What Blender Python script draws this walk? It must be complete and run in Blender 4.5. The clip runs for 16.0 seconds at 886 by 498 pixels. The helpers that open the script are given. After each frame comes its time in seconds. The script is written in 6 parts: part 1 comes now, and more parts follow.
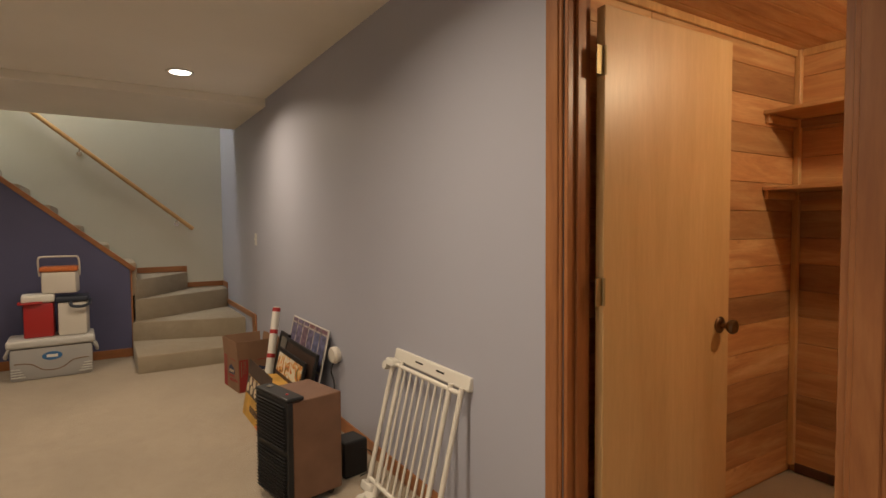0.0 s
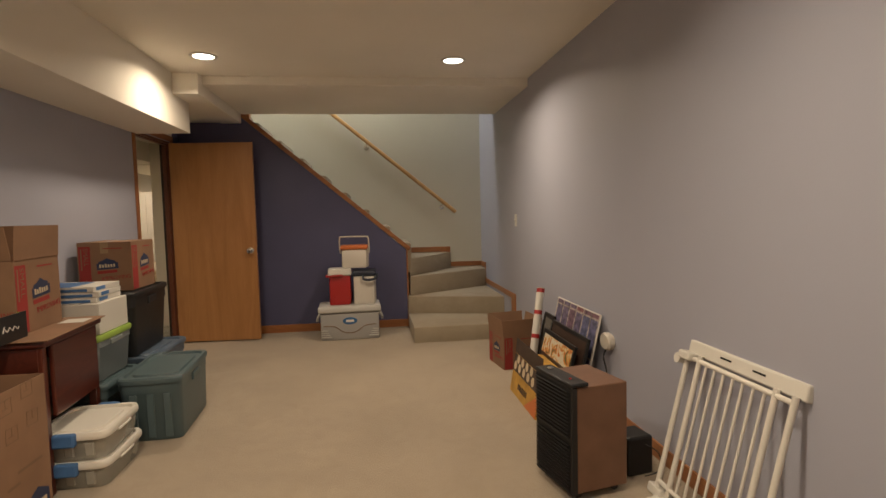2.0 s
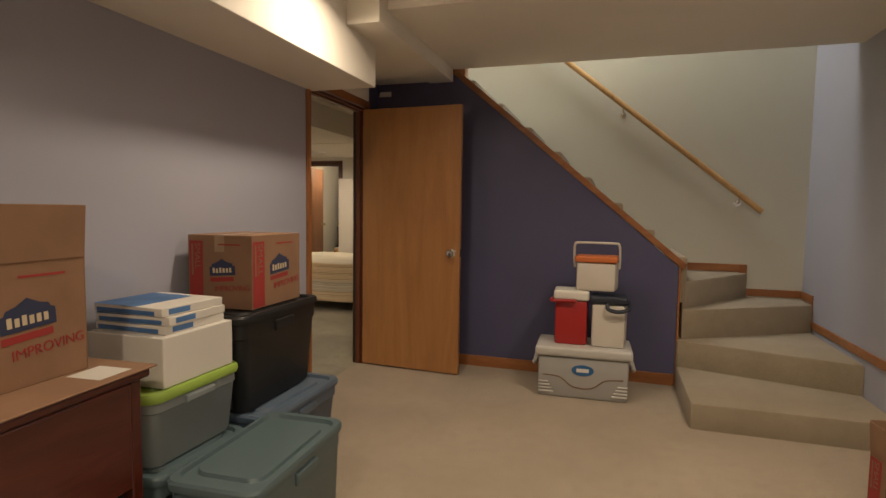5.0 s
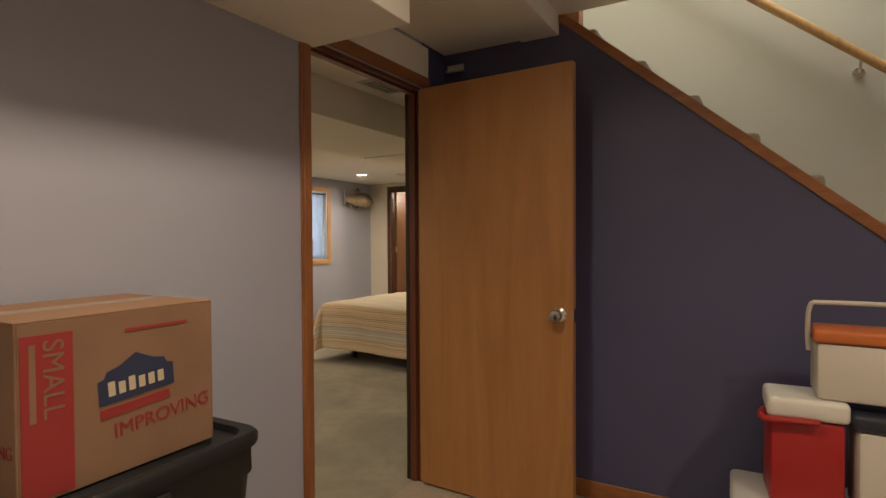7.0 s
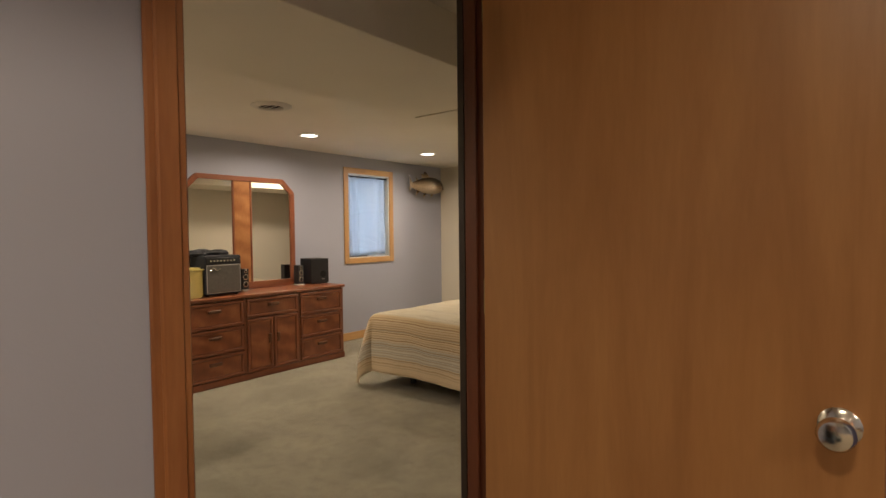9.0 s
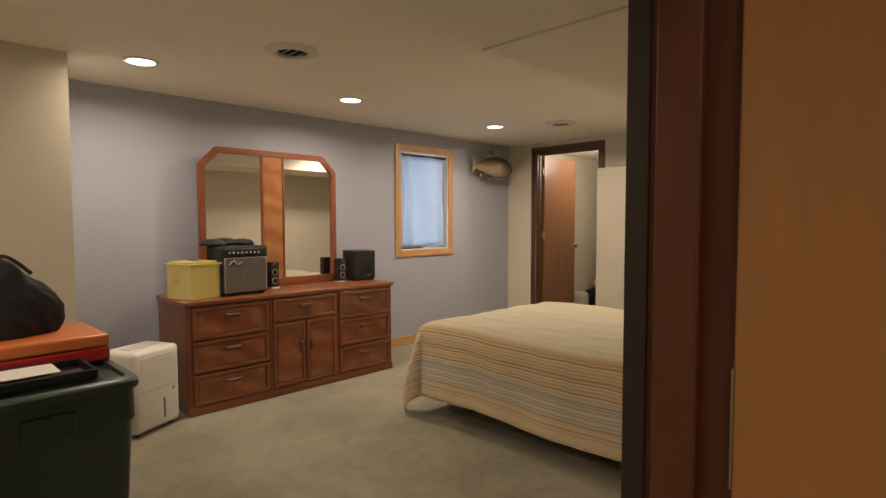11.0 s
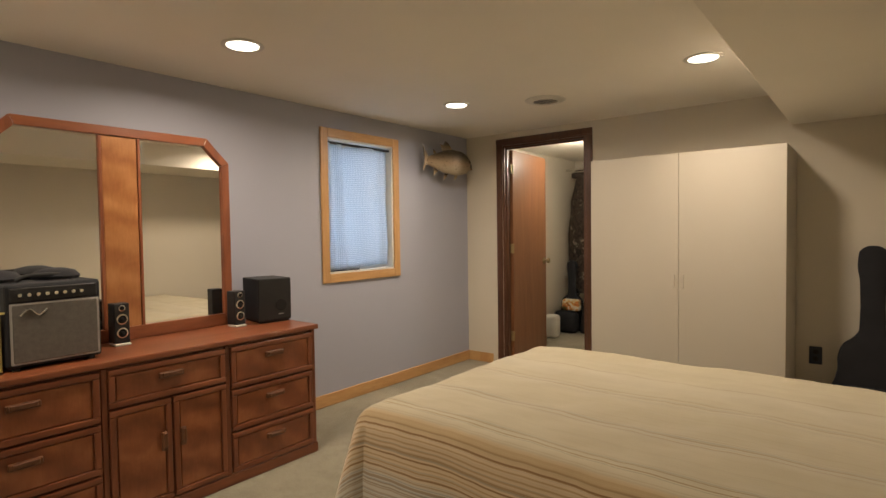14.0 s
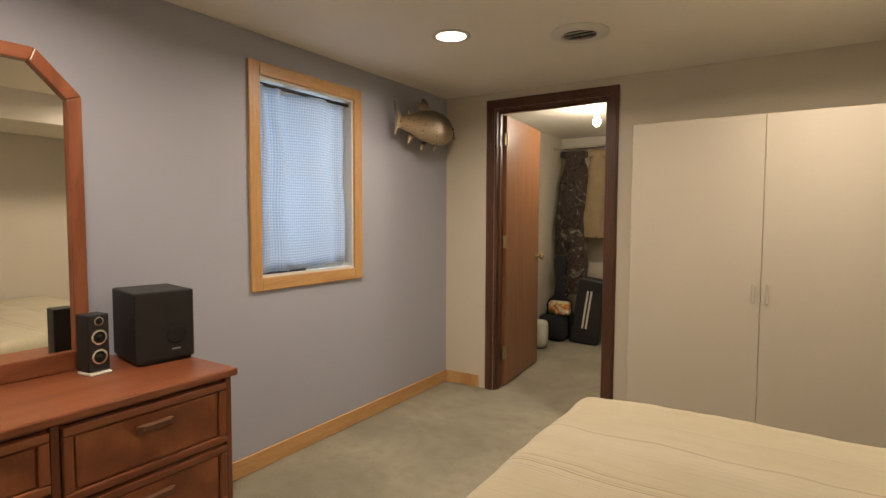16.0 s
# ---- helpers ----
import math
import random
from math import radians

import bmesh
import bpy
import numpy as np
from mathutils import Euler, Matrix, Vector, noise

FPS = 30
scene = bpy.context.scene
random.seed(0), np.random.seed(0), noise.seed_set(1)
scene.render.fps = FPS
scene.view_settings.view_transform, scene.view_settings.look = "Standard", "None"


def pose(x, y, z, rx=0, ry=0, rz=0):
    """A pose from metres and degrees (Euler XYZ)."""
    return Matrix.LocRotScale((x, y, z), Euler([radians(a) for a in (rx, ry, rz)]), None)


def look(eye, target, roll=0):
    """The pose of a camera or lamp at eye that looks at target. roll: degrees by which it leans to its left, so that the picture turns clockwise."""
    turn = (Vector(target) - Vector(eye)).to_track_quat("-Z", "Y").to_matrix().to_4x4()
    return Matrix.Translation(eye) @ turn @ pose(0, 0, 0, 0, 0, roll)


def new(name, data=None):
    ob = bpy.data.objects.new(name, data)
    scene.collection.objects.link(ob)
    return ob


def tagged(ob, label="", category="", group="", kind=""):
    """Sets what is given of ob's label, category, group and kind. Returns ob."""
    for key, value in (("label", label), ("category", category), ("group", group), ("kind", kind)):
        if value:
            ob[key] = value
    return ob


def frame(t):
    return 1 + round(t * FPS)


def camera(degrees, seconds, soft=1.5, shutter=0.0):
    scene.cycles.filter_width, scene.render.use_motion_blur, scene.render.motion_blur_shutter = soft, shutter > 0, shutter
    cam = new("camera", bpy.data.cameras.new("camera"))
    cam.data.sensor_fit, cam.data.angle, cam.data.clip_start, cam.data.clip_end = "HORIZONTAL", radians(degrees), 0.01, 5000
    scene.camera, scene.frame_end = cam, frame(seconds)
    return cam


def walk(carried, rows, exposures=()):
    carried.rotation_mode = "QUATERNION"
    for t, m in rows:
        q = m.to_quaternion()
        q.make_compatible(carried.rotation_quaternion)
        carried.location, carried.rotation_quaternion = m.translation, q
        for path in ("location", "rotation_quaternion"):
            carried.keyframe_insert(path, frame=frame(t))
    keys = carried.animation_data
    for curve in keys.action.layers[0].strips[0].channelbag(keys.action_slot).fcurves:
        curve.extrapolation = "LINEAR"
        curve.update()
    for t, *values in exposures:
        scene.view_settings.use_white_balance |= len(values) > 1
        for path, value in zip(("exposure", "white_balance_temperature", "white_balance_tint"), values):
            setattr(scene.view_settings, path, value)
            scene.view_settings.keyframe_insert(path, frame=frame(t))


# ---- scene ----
cam = camera(78.8, 16.0)
PATH = [
    (0, (0.022, -0.126, 1.293), (1.087, 1.565, 1.205), -0.4),
    (0.5, (-0.029, -0.108, 1.293), (0.853, 1.685, 1.196), -0.5),
    (1, (-0.077, -0.071, 1.291), (0.603, 1.807, 1.186), -0.7),
    (1.5, (-0.116, -0.012, 1.279), (0.351, 1.93, 1.163), -1.0),
    (2, (-0.119, 0.098, 1.259), (0.136, 2.077, 1.126), -1.4),
    (2.5, (-0.122, 0.287, 1.263), (-0.062, 2.279, 1.104), -1.5),
    (3, (-0.108, 0.521, 1.252), (-0.225, 2.51, 1.08), -1.4),
    (3.5, (-0.105, 0.816, 1.262), (-0.383, 2.788, 1.075), -0.9),
    (4, (-0.127, 1.158, 1.246), (-0.52, 3.11, 1.062), -0.2),
    (6.5, (-0.5, 3.139, 1.255), (-1.397, 4.926, 1.198), 0.5),
    (7, (-0.628, 3.498, 1.262), (-1.627, 5.231, 1.222), -0.3),
    (7.5, (-0.774, 3.83, 1.265), (-1.855, 5.513, 1.235), -0.9),
    (8, (-0.943, 4.141, 1.259), (-2.085, 5.782, 1.225), -1.0),
    (8.5, (-1.122, 4.421, 1.258), (-2.325, 6.018, 1.213), -0.7),
    (9, (-1.317, 4.664, 1.261), (-2.566, 6.225, 1.195), -0.6),
    (11.3, (-2.075, 5.498, 1.242), (-3.499, 6.899, 1.14), -0.1),
    (11.5, (-2.14, 5.567, 1.255), (-3.562, 6.969, 1.152), -0.1),
    (12, (-2.306, 5.726, 1.251), (-3.706, 7.151, 1.155), -0.1),
    (12.5, (-2.465, 5.862, 1.257), (-3.827, 7.324, 1.174), -0.2),
    (13, (-2.624, 6.019, 1.266), (-3.947, 7.516, 1.189), -0.3),
    (13.5, (-2.824, 6.16, 1.268), (-4.1, 7.699, 1.203), -0.6),
    (14, (-3.013, 6.328, 1.262), (-4.256, 7.893, 1.193), -0.8),
    (14.5, (-3.195, 6.522, 1.253), (-4.411, 8.109, 1.183), -1.1),
    (15, (-3.416, 6.711, 1.272), (-4.6, 8.321, 1.185), -0.9),
    (15.5, (-3.664, 6.896, 1.279), (-4.799, 8.539, 1.17), -0.2),
    (16, (-3.896, 7.117, 1.258), (-4.973, 8.799, 1.142), 0.2),
]
walk(cam, [(t, look(eye, target, roll)) for t, eye, target, roll in PATH], [(0, 0.0), (16, 0.0)])

# ---- levels and walls ----
XL, XLB = -2.11, -2.20          # wall between the two rooms
XR = 1.27                       # long grey wall
YBLUE, YSTAIR = 6.10, 6.97      # wall under the stairs, back of the stairwell
ZA, ZB, ZS = 2.42, 2.145, 2.00   # ceilings, soffits
XW, YN, XE = -6.09, 10.59, -2.66  # bedroom walls
WARM, WARM_B = (1.0, 0.80, 0.585), (1.0, 0.815, 0.63)

# ---- world and lights ----
world = bpy.data.worlds.new("sky")
scene.world = world
world.use_nodes = True
wn = world.node_tree
sky = wn.nodes.new("ShaderNodeTexSky")
sky.sky_type, sky.sun_disc = "NISHITA", False
sky.sun_elevation, sky.sun_rotation = radians(35), radians(200)
wn.links.new(sky.outputs[0], wn.nodes["Background"].inputs[0])
wn.nodes["Background"].inputs[1].default_value = 0.1


def can(x, y, z, power, colour=WARM, wide=160):
    d = bpy.data.lights.new("downlight_lamp", "AREA")
    d.shape, d.size, d.energy, d.color = "DISK", 0.14, power, colour
    d.spread = radians(wide)
    new("downlight_lamp", d).matrix_world = pose(x, y, z)


def area(eye, target, w, h, power, colour):
    d = bpy.data.lights.new("daylight", "AREA")
    d.shape, d.size, d.size_y, d.energy, d.color = "RECTANGLE", w, h, power, colour
    new("daylight", d).matrix_world = look(eye, target)


def point(x, y, z, power, colour, r=0.04):
    d = bpy.data.lights.new("bulb_lamp", "POINT")
    d.energy, d.color, d.shadow_soft_size = power, colour, r
    new("bulb_lamp", d).matrix_world = pose(x, y, z)


PA, PB = 18.6, 14.7
SHARE_A = (0.76, 1.06, 1.06, 1.06, 1.18)
# Third unseen, placed from its glow on the wall; last two unseen, added
CANS_A = [(-1.28, 4.22), (0.53, 4.25), (0.25, 1.5), (-1.0, 1.5), (-0.2, -1.2)]
# First can is an unseen addition to brighten passage wall and bed side
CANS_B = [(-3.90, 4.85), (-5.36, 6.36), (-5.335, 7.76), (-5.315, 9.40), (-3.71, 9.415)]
for (x, y), share in zip(CANS_A, SHARE_A):
    can(x, y, ZA - 0.012, PA * share, WARM, 154)
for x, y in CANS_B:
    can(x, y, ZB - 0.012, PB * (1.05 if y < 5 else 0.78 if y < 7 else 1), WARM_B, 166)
point(2.40, 0.10, 2.05, 27, (1.0, 0.78, 0.50))          # cedar closet
point(-5.20, 11.40, 1.97, 25, (1.0, 0.86, 0.68))      # bare bulb in the far closet
area((-0.9, 6.53, 4.4), (-0.5, 6.75, 2.0), 0.8, 0.7, 54, (1.0, 0.97, 0.92))   # upstairs daylight
area((-6.42, 9.21, 1.45), (-5.0, 9.21, 1.45), 0.66, 1.0, 14, (0.66, 0.82, 1.0))  # window

# ---- materials ----
def nodes(name):
    m = bpy.data.materials.new(name)
    m.use_nodes = True
    return m, m.node_tree, m.node_tree.nodes["Principled BSDF"]


def mapped(t, scale=(1, 1, 1), source="Object", rot=(0, 0, 0)):
    tc, mp = t.nodes.new("ShaderNodeTexCoord"), t.nodes.new("ShaderNodeMapping")
    t.links.new(tc.outputs[source], mp.inputs[0])
    mp.inputs["Scale"].default_value = scale
    mp.inputs["Rotation"].default_value = rot
    return mp.outputs[0]


def tex(t, vec, scale, detail=4, rough=0.55, distort=0.0):
    n = t.nodes.new("ShaderNodeTexNoise")
    t.links.new(vec, n.inputs["Vector"])
    n.inputs["Scale"].default_value, n.inputs["Detail"].default_value = scale, detail
    n.inputs["Roughness"].default_value, n.inputs["Distortion"].default_value = rough, distort
    return n.outputs["Fac"]


def ramp(t, fac, stops):
    r = t.nodes.new("ShaderNodeValToRGB")
    t.links.new(fac, r.inputs[0])
    e = r.color_ramp.elements
    while len(e) < len(stops):
        e.new(0.5)
    for k, (p, c) in zip(e, stops):
        k.position, k.color = p, (*c, 1)
    return r.outputs[0]


def mix(t, a, b, fac, kind="MIX"):
    n = t.nodes.new("ShaderNodeMix")
    n.data_type, n.blend_type = "RGBA", kind
    for sock, v in ((n.inputs[0], fac), (n.inputs[6], a), (n.inputs[7], b)):
        if isinstance(v, (int, float)):
            sock.default_value = v
        elif isinstance(v, tuple):
            sock.default_value = (*v, 1)
        else:
            t.links.new(v, sock)
    return n.outputs[2]


def bump(t, b, height, strength, dist=0.01):
    n = t.nodes.new("ShaderNodeBump")
    n.inputs["Strength"].default_value, n.inputs["Distance"].default_value = strength, dist
    t.links.new(height, n.inputs["Height"])
    t.links.new(n.outputs[0], b.inputs["Normal"])


def paint(name, c, rough=0.6, var=0.06, scale=2.0, grain=220, relief=0.05, metal=0.0, source="Object"):
    """A painted, moulded or plain surface: broad uneven tone, fine grain and slight relief."""
    m, t, b = nodes(name)
    v = mapped(t, source=source)
    big, fine = tex(t, v, scale, 3), tex(t, v, grain, 2)
    lo, hi = tuple(x * (1 - var) for x in c), tuple(min(1, x * (1 + var)) for x in c)
    t.links.new(ramp(t, big, [(0.3, lo), (0.7, hi)]), b.inputs["Base Color"])
    b.inputs["Roughness"].default_value, b.inputs["Metallic"].default_value = rough, metal
    bump(t, b, fine, relief, 0.002)
    return m


def carpet(name, a, b2, c):
    m, t, b = nodes(name)
    v = mapped(t)
    tuft, mid, big = tex(t, v, 170, 3, 0.7), tex(t, v, 14, 4), tex(t, v, 1.7, 4, 0.6, 0.4)
    col = mix(t, ramp(t, big, [(0.32, a), (0.68, b2)]), c, ramp(t, mid, [(0.45, (0, 0, 0)), (0.8, (0.55, 0.55, 0.55))]))
    col = mix(t, col, ramp(t, tuft, [(0.25, (0.62, 0.62, 0.62)), (0.75, (1, 1, 1))]), 0.8, "MULTIPLY")
    t.links.new(col, b.inputs["Base Color"])
    b.inputs["Roughness"].default_value = 0.95
    b.inputs["Sheen Weight"].default_value = 0.2
    bump(t, b, tuft, 0.7, 0.012)
    return m


def timber(name, dark, mid_, light, along="z", scale=1.0, rough=0.4, figure=0.6, random_tone=0.0, knots=False):
    """Wood with its grain along one axis."""
    m, t, b = nodes(name)
    k = {"x": (0.12, 1, 1), "y": (1, 0.12, 1), "z": (1, 1, 0.12)}[along]
    v = mapped(t, tuple(scale * q for q in k))
    oi = t.nodes.new("ShaderNodeObjectInfo")
    add = t.nodes.new("ShaderNodeVectorMath")
    add.operation = "ADD"
    mul = t.nodes.new("ShaderNodeVectorMath")
    mul.operation = "SCALE"
    cmb = t.nodes.new("ShaderNodeCombineXYZ")
    for i in range(3):
        t.links.new(oi.outputs["Random"], cmb.inputs[i])
    t.links.new(cmb.outputs[0], mul.inputs[0])
    mul.inputs["Scale"].default_value = 37.0
    t.links.new(v, add.inputs[0])
    t.links.new(mul.outputs[0], add.inputs[1])
    v = add.outputs[0]
    broad, fine = tex(t, v, 9, 4, 0.6, 1.2), tex(t, v, 90, 3, 0.7)
    col = ramp(t, broad, [(0.25, dark), (0.5, mid_), (0.75, light)])
    col = mix(t, col, ramp(t, fine, [(0.3, (0.72, 0.68, 0.62)), (0.7, (1, 1, 1))]), figure, "MULTIPLY")
    if random_tone:
        tone = ramp(t, oi.outputs["Random"], [(0.0, (1 - random_tone,) * 3), (0.6, (1, 1, 1)), (1.0, (1, 0.96, 0.9))])
        col = mix(t, col, tone, 1.0, "MULTIPLY")
    if knots:
        vo = t.nodes.new("ShaderNodeTexVoronoi")
        t.links.new(mapped(t, (4.2, 4.2, 7.0)), vo.inputs["Vector"])
        vo.inputs["Scale"].default_value = 1.0
        col = mix(t, ramp(t, vo.outputs["Distance"], [(0.05, (0.06, 0.02, 0.01)), (0.11, (0.3, 0.12, 0.05))]), col, ramp(t, vo.outputs["Distance"], [(0.07, (0, 0, 0)), (0.13, (1, 1, 1))]))
    t.links.new(col, b.inputs["Base Color"])
    b.inputs["Roughness"].default_value = rough
    b.inputs["Coat Weight"].default_value = 0.15
    b.inputs["Coat Roughness"].default_value = 0.3
    bump(t, b, fine, 0.08, 0.002)
    return m


def figured(name, dark, mid_, light):
    """Crotch veneer: wavering feathered bands over fine grain."""
    m, t, b = nodes(name)
    v = mapped(t, (1, 1, 1), "Object", (radians(24), 0, 0))
    w = t.nodes.new("ShaderNodeTexWave")
    w.bands_direction = "Z"
    t.links.new(v, w.inputs["Vector"])
    for k, q in (("Scale", 1.9), ("Distortion", 7.0), ("Detail", 3.0), ("Detail Scale", 1.3), ("Detail Roughness", 0.6)):
        w.inputs[k].default_value = q
    broad, fine = tex(t, v, 7, 4, 0.6, 0.8), tex(t, mapped(t, (1, 1, 0.15)), 110, 3, 0.7)
    col = ramp(t, mix(t, w.outputs["Fac"], broad, 0.68), [(0.18, dark), (0.5, mid_), (0.78, light)])
    col = mix(t, col, ramp(t, fine, [(0.3, (0.75, 0.70, 0.64)), (0.7, (1, 1, 1))]), 0.6, "MULTIPLY")
    t.links.new(col, b.inputs["Base Color"])
    b.inputs["Roughness"].default_value = 0.3
    b.inputs["Coat Weight"].default_value, b.inputs["Coat Roughness"].default_value = 0.2, 0.25
    bump(t, b, fine, 0.05, 0.002)
    return m


def glow(name, c, strength):
    m, t, b = nodes(name)
    b.inputs["Base Color"].default_value = (*c, 1)
    b.inputs["Emission Color"].default_value, b.inputs["Emission Strength"].default_value = (*c, 1), strength
    return m


def clear(name, c, rough=0.25, alpha=0.45):
    """Cloudy moulded plastic."""
    m, t, b = nodes(name)
    b.inputs["Base Color"].default_value = (*c, 1)
    b.inputs["Roughness"].default_value = rough
    b.inputs["Alpha"].default_value = alpha
    bump(t, b, tex(t, mapped(t), 30, 2), 0.05, 0.003)
    return m


WALL = paint("lavender grey wall paint", (0.390, 0.402, 0.478), 0.55, 0.025, 0.9, 160, 0.12)
CREAM = paint("cream wall paint", (0.63, 0.58, 0.48), 0.6, 0.025, 0.9, 160, 0.12)
GREEN_W = paint("pale grey green stairwell paint", (0.60, 0.585, 0.50), 0.55, 0.025, 0.9, 160, 0.12)
BLUE = paint("deep violet blue paint", (0.082, 0.084, 0.165), 0.5, 0.08, 1.5, 160, 0.1)
CEIL = paint("off white ceiling paint", (0.84, 0.80, 0.71), 0.75, 0.03, 1.2, 120, 0.25)
CARPET_A = carpet("beige carpet", (0.40, 0.325, 0.235), (0.47, 0.385, 0.28), (0.36, 0.29, 0.20))
CARPET_S = carpet("stair carpet", (0.37, 0.305, 0.21), (0.44, 0.365, 0.26), (0.33, 0.27, 0.185))
CARPET_B = carpet("grey green carpet", (0.28, 0.256, 0.182), (0.44, 0.40, 0.288), (0.22, 0.202, 0.143))
OAK = timber("honey oak trim", (0.24, 0.088, 0.030), (0.34, 0.135, 0.046), (0.42, 0.185, 0.068), "z")
OAK_X = timber("honey oak trim across", (0.24, 0.088, 0.030), (0.34, 0.135, 0.046), (0.42, 0.185, 0.068), "x")
OAK_Y = timber("honey oak trim along", (0.24, 0.088, 0.030), (0.34, 0.135, 0.046), (0.42, 0.185, 0.068), "y")
PINE = timber("pale pine trim", (0.48, 0.26, 0.10), (0.58, 0.34, 0.14), (0.66, 0.42, 0.19), "z")
PINE_Y = timber("pale pine trim along", (0.48, 0.26, 0.10), (0.58, 0.34, 0.14), (0.66, 0.42, 0.19), "y")
VENEER = timber("golden birch veneer", (0.31, 0.142, 0.05), (0.38, 0.182, 0.066), (0.43, 0.216, 0.082), "z", 0.7, 0.38, 0.3)
VENEER_P = timber("pale birch veneer", (0.52, 0.335, 0.15), (0.58, 0.385, 0.18), (0.62, 0.425, 0.205), "z", 0.7, 0.4, 0.3)
CEDAR = timber("aromatic cedar", (0.38, 0.165, 0.066), (0.56, 0.295, 0.125), (0.72, 0.48, 0.24), "x", 1.2, 0.5, 0.55, 0.45, True)
CEDAR_Y = timber("aromatic cedar along", (0.38, 0.165, 0.066), (0.56, 0.295, 0.125), (0.72, 0.48, 0.24), "y", 1.2, 0.5, 0.55, 0.45, True)
# Red stain of the jamb, darkened further for the weak backlight on it
REDOAK = timber("red stained jamb wood with shade", (0.085, 0.021, 0.009), (0.125, 0.035, 0.014), (0.17, 0.052, 0.021), "z", 1, 0.4)
WALNUT = timber("walnut brown trim", (0.06, 0.024, 0.012), (0.10, 0.04, 0.02), (0.14, 0.058, 0.03), "z", 1, 0.45)
LAUAN = timber("reddish lauan veneer", (0.19, 0.08, 0.035), (0.24, 0.105, 0.045), (0.28, 0.13, 0.058), "z", 0.8, 0.45, 0.4)
# Walnut trim taken down to near black; also carries the jamb's shadow gap
NEAR_BLACK = timber("near black wood and gap shade", (0.016, 0.009, 0.006), (0.024, 0.013, 0.009), (0.034, 0.019, 0.012), "z", 1, 0.5)
CHERRY = timber("cherry dresser wood", (0.14, 0.041, 0.018), (0.225, 0.072, 0.031), (0.30, 0.105, 0.046), "y", 1, 0.3, 0.55)
CHERRY_Z = timber("cherry wood upright", (0.14, 0.041, 0.018), (0.225, 0.072, 0.031), (0.30, 0.105, 0.046), "z", 1, 0.3, 0.55)
PULL = timber("dark carved pull wood", (0.10, 0.035, 0.014), (0.14, 0.052, 0.02), (0.18, 0.07, 0.028), "y", 1, 0.4)
BURL = figured("figured crotch veneer", (0.17, 0.049, 0.020), (0.27, 0.088, 0.036), (0.41, 0.15, 0.062))
BURL_P = figured("pale figured crotch veneer", (0.27, 0.10, 0.032), (0.36, 0.15, 0.05), (0.46, 0.215, 0.08))
MAHOG = timber("dark mahogany table wood", (0.050, 0.011, 0.007), (0.088, 0.019, 0.011), (0.13, 0.029, 0.016), "y", 1, 0.3)
CARD = paint("brown cardboard", (0.25, 0.142, 0.082), 0.8, 0.10, 5, 90, 0.15)
TAPE = paint("clear packing tape", (0.36, 0.25, 0.15), 0.2, 0.05)
CARD_IN = paint("inner cardboard", (0.26, 0.155, 0.09), 0.85, 0.10, 5, 90, 0.15)
RED_INK = paint("red print", (0.31, 0.030, 0.027), 0.7, 0.08)
BLUE_INK = paint("navy print", (0.025, 0.035, 0.085), 0.7, 0.08)
DARK_INK = paint("dark print", (0.19, 0.11, 0.06), 0.7, 0.08)
WHITE = paint("white plastic", (0.68, 0.66, 0.60), 0.4, 0.04)
WHITE_L = paint("white laminate", (0.515, 0.475, 0.395), 0.5, 0.02)
BONE = paint("bone plastic", (0.60, 0.56, 0.49), 0.45, 0.04)
SILVERP = paint("silver grey plastic", (0.34, 0.335, 0.32), 0.4, 0.05)
SILVERL = paint("light grey plastic", (0.50, 0.49, 0.46), 0.45, 0.05)
BLACK = paint("black plastic", (0.010, 0.010, 0.011), 0.5, 0.2)
BLACK_F = paint("black nylon cloth", (0.010, 0.011, 0.015), 0.85, 0.3, 6, 300, 0.4)
RED = paint("red plastic", (0.36, 0.018, 0.018), 0.38, 0.06)
ORANGE = paint("orange plastic", (0.55, 0.15, 0.035), 0.45, 0.06)
NAVY = paint("navy plastic", (0.022, 0.028, 0.045), 0.4, 0.1)
TEAL = paint("blue teal plastic", (0.085, 0.128, 0.142), 0.42, 0.08, 3)
SLATE = paint("slate blue plastic", (0.085, 0.12, 0.17), 0.45, 0.08, 3)
FOREST = paint("dark green plastic", (0.020, 0.040, 0.029), 0.36, 0.12, 3)
LIME = paint("lime plastic", (0.28, 0.42, 0.07), 0.45, 0.06)
LIME_C = paint("lime coated card", (0.36, 0.37, 0.055), 0.6, 0.06)
YELLOW = paint("yellow tissue plastic", (0.66, 0.52, 0.13), 0.45, 0.10, 6)
CHROME = paint("polished steel", (0.75, 0.74, 0.70), 0.16, 0.03, 5, 200, 0.0, 1.0)
BRASS = paint("bright brass", (0.42, 0.34, 0.19), 0.55, 0.05, 5, 200, 0.02, 1.0)
BRONZE = paint("aged bronze", (0.20, 0.14, 0.09), 0.3, 0.1, 9, 200, 0.02, 1.0)
GALV = paint("gate enamel", (0.70, 0.67, 0.60), 0.35, 0.04)
VINYL = paint("brown vinyl woodgrain", (0.17, 0.088, 0.052), 0.5, 0.12, 8)
GRILLE = paint("grey grille cloth", (0.115, 0.105, 0.092), 0.8, 0.12, 60, 400, 0.4)
# Near black for the shade inside openings; also for black cones
HOLE = paint("hollow shade black", (0.008, 0.007, 0.007), 0.9, 0.1)
PAPER = paint("white paper", (0.62, 0.60, 0.55), 0.7, 0.04)
BOOKBLUE = paint("blue carton print", (0.06, 0.15, 0.34), 0.55, 0.25, 9)
TAN = paint("tan canvas cloth", (0.27, 0.20, 0.115), 0.9, 0.1, 8, 300, 0.4)
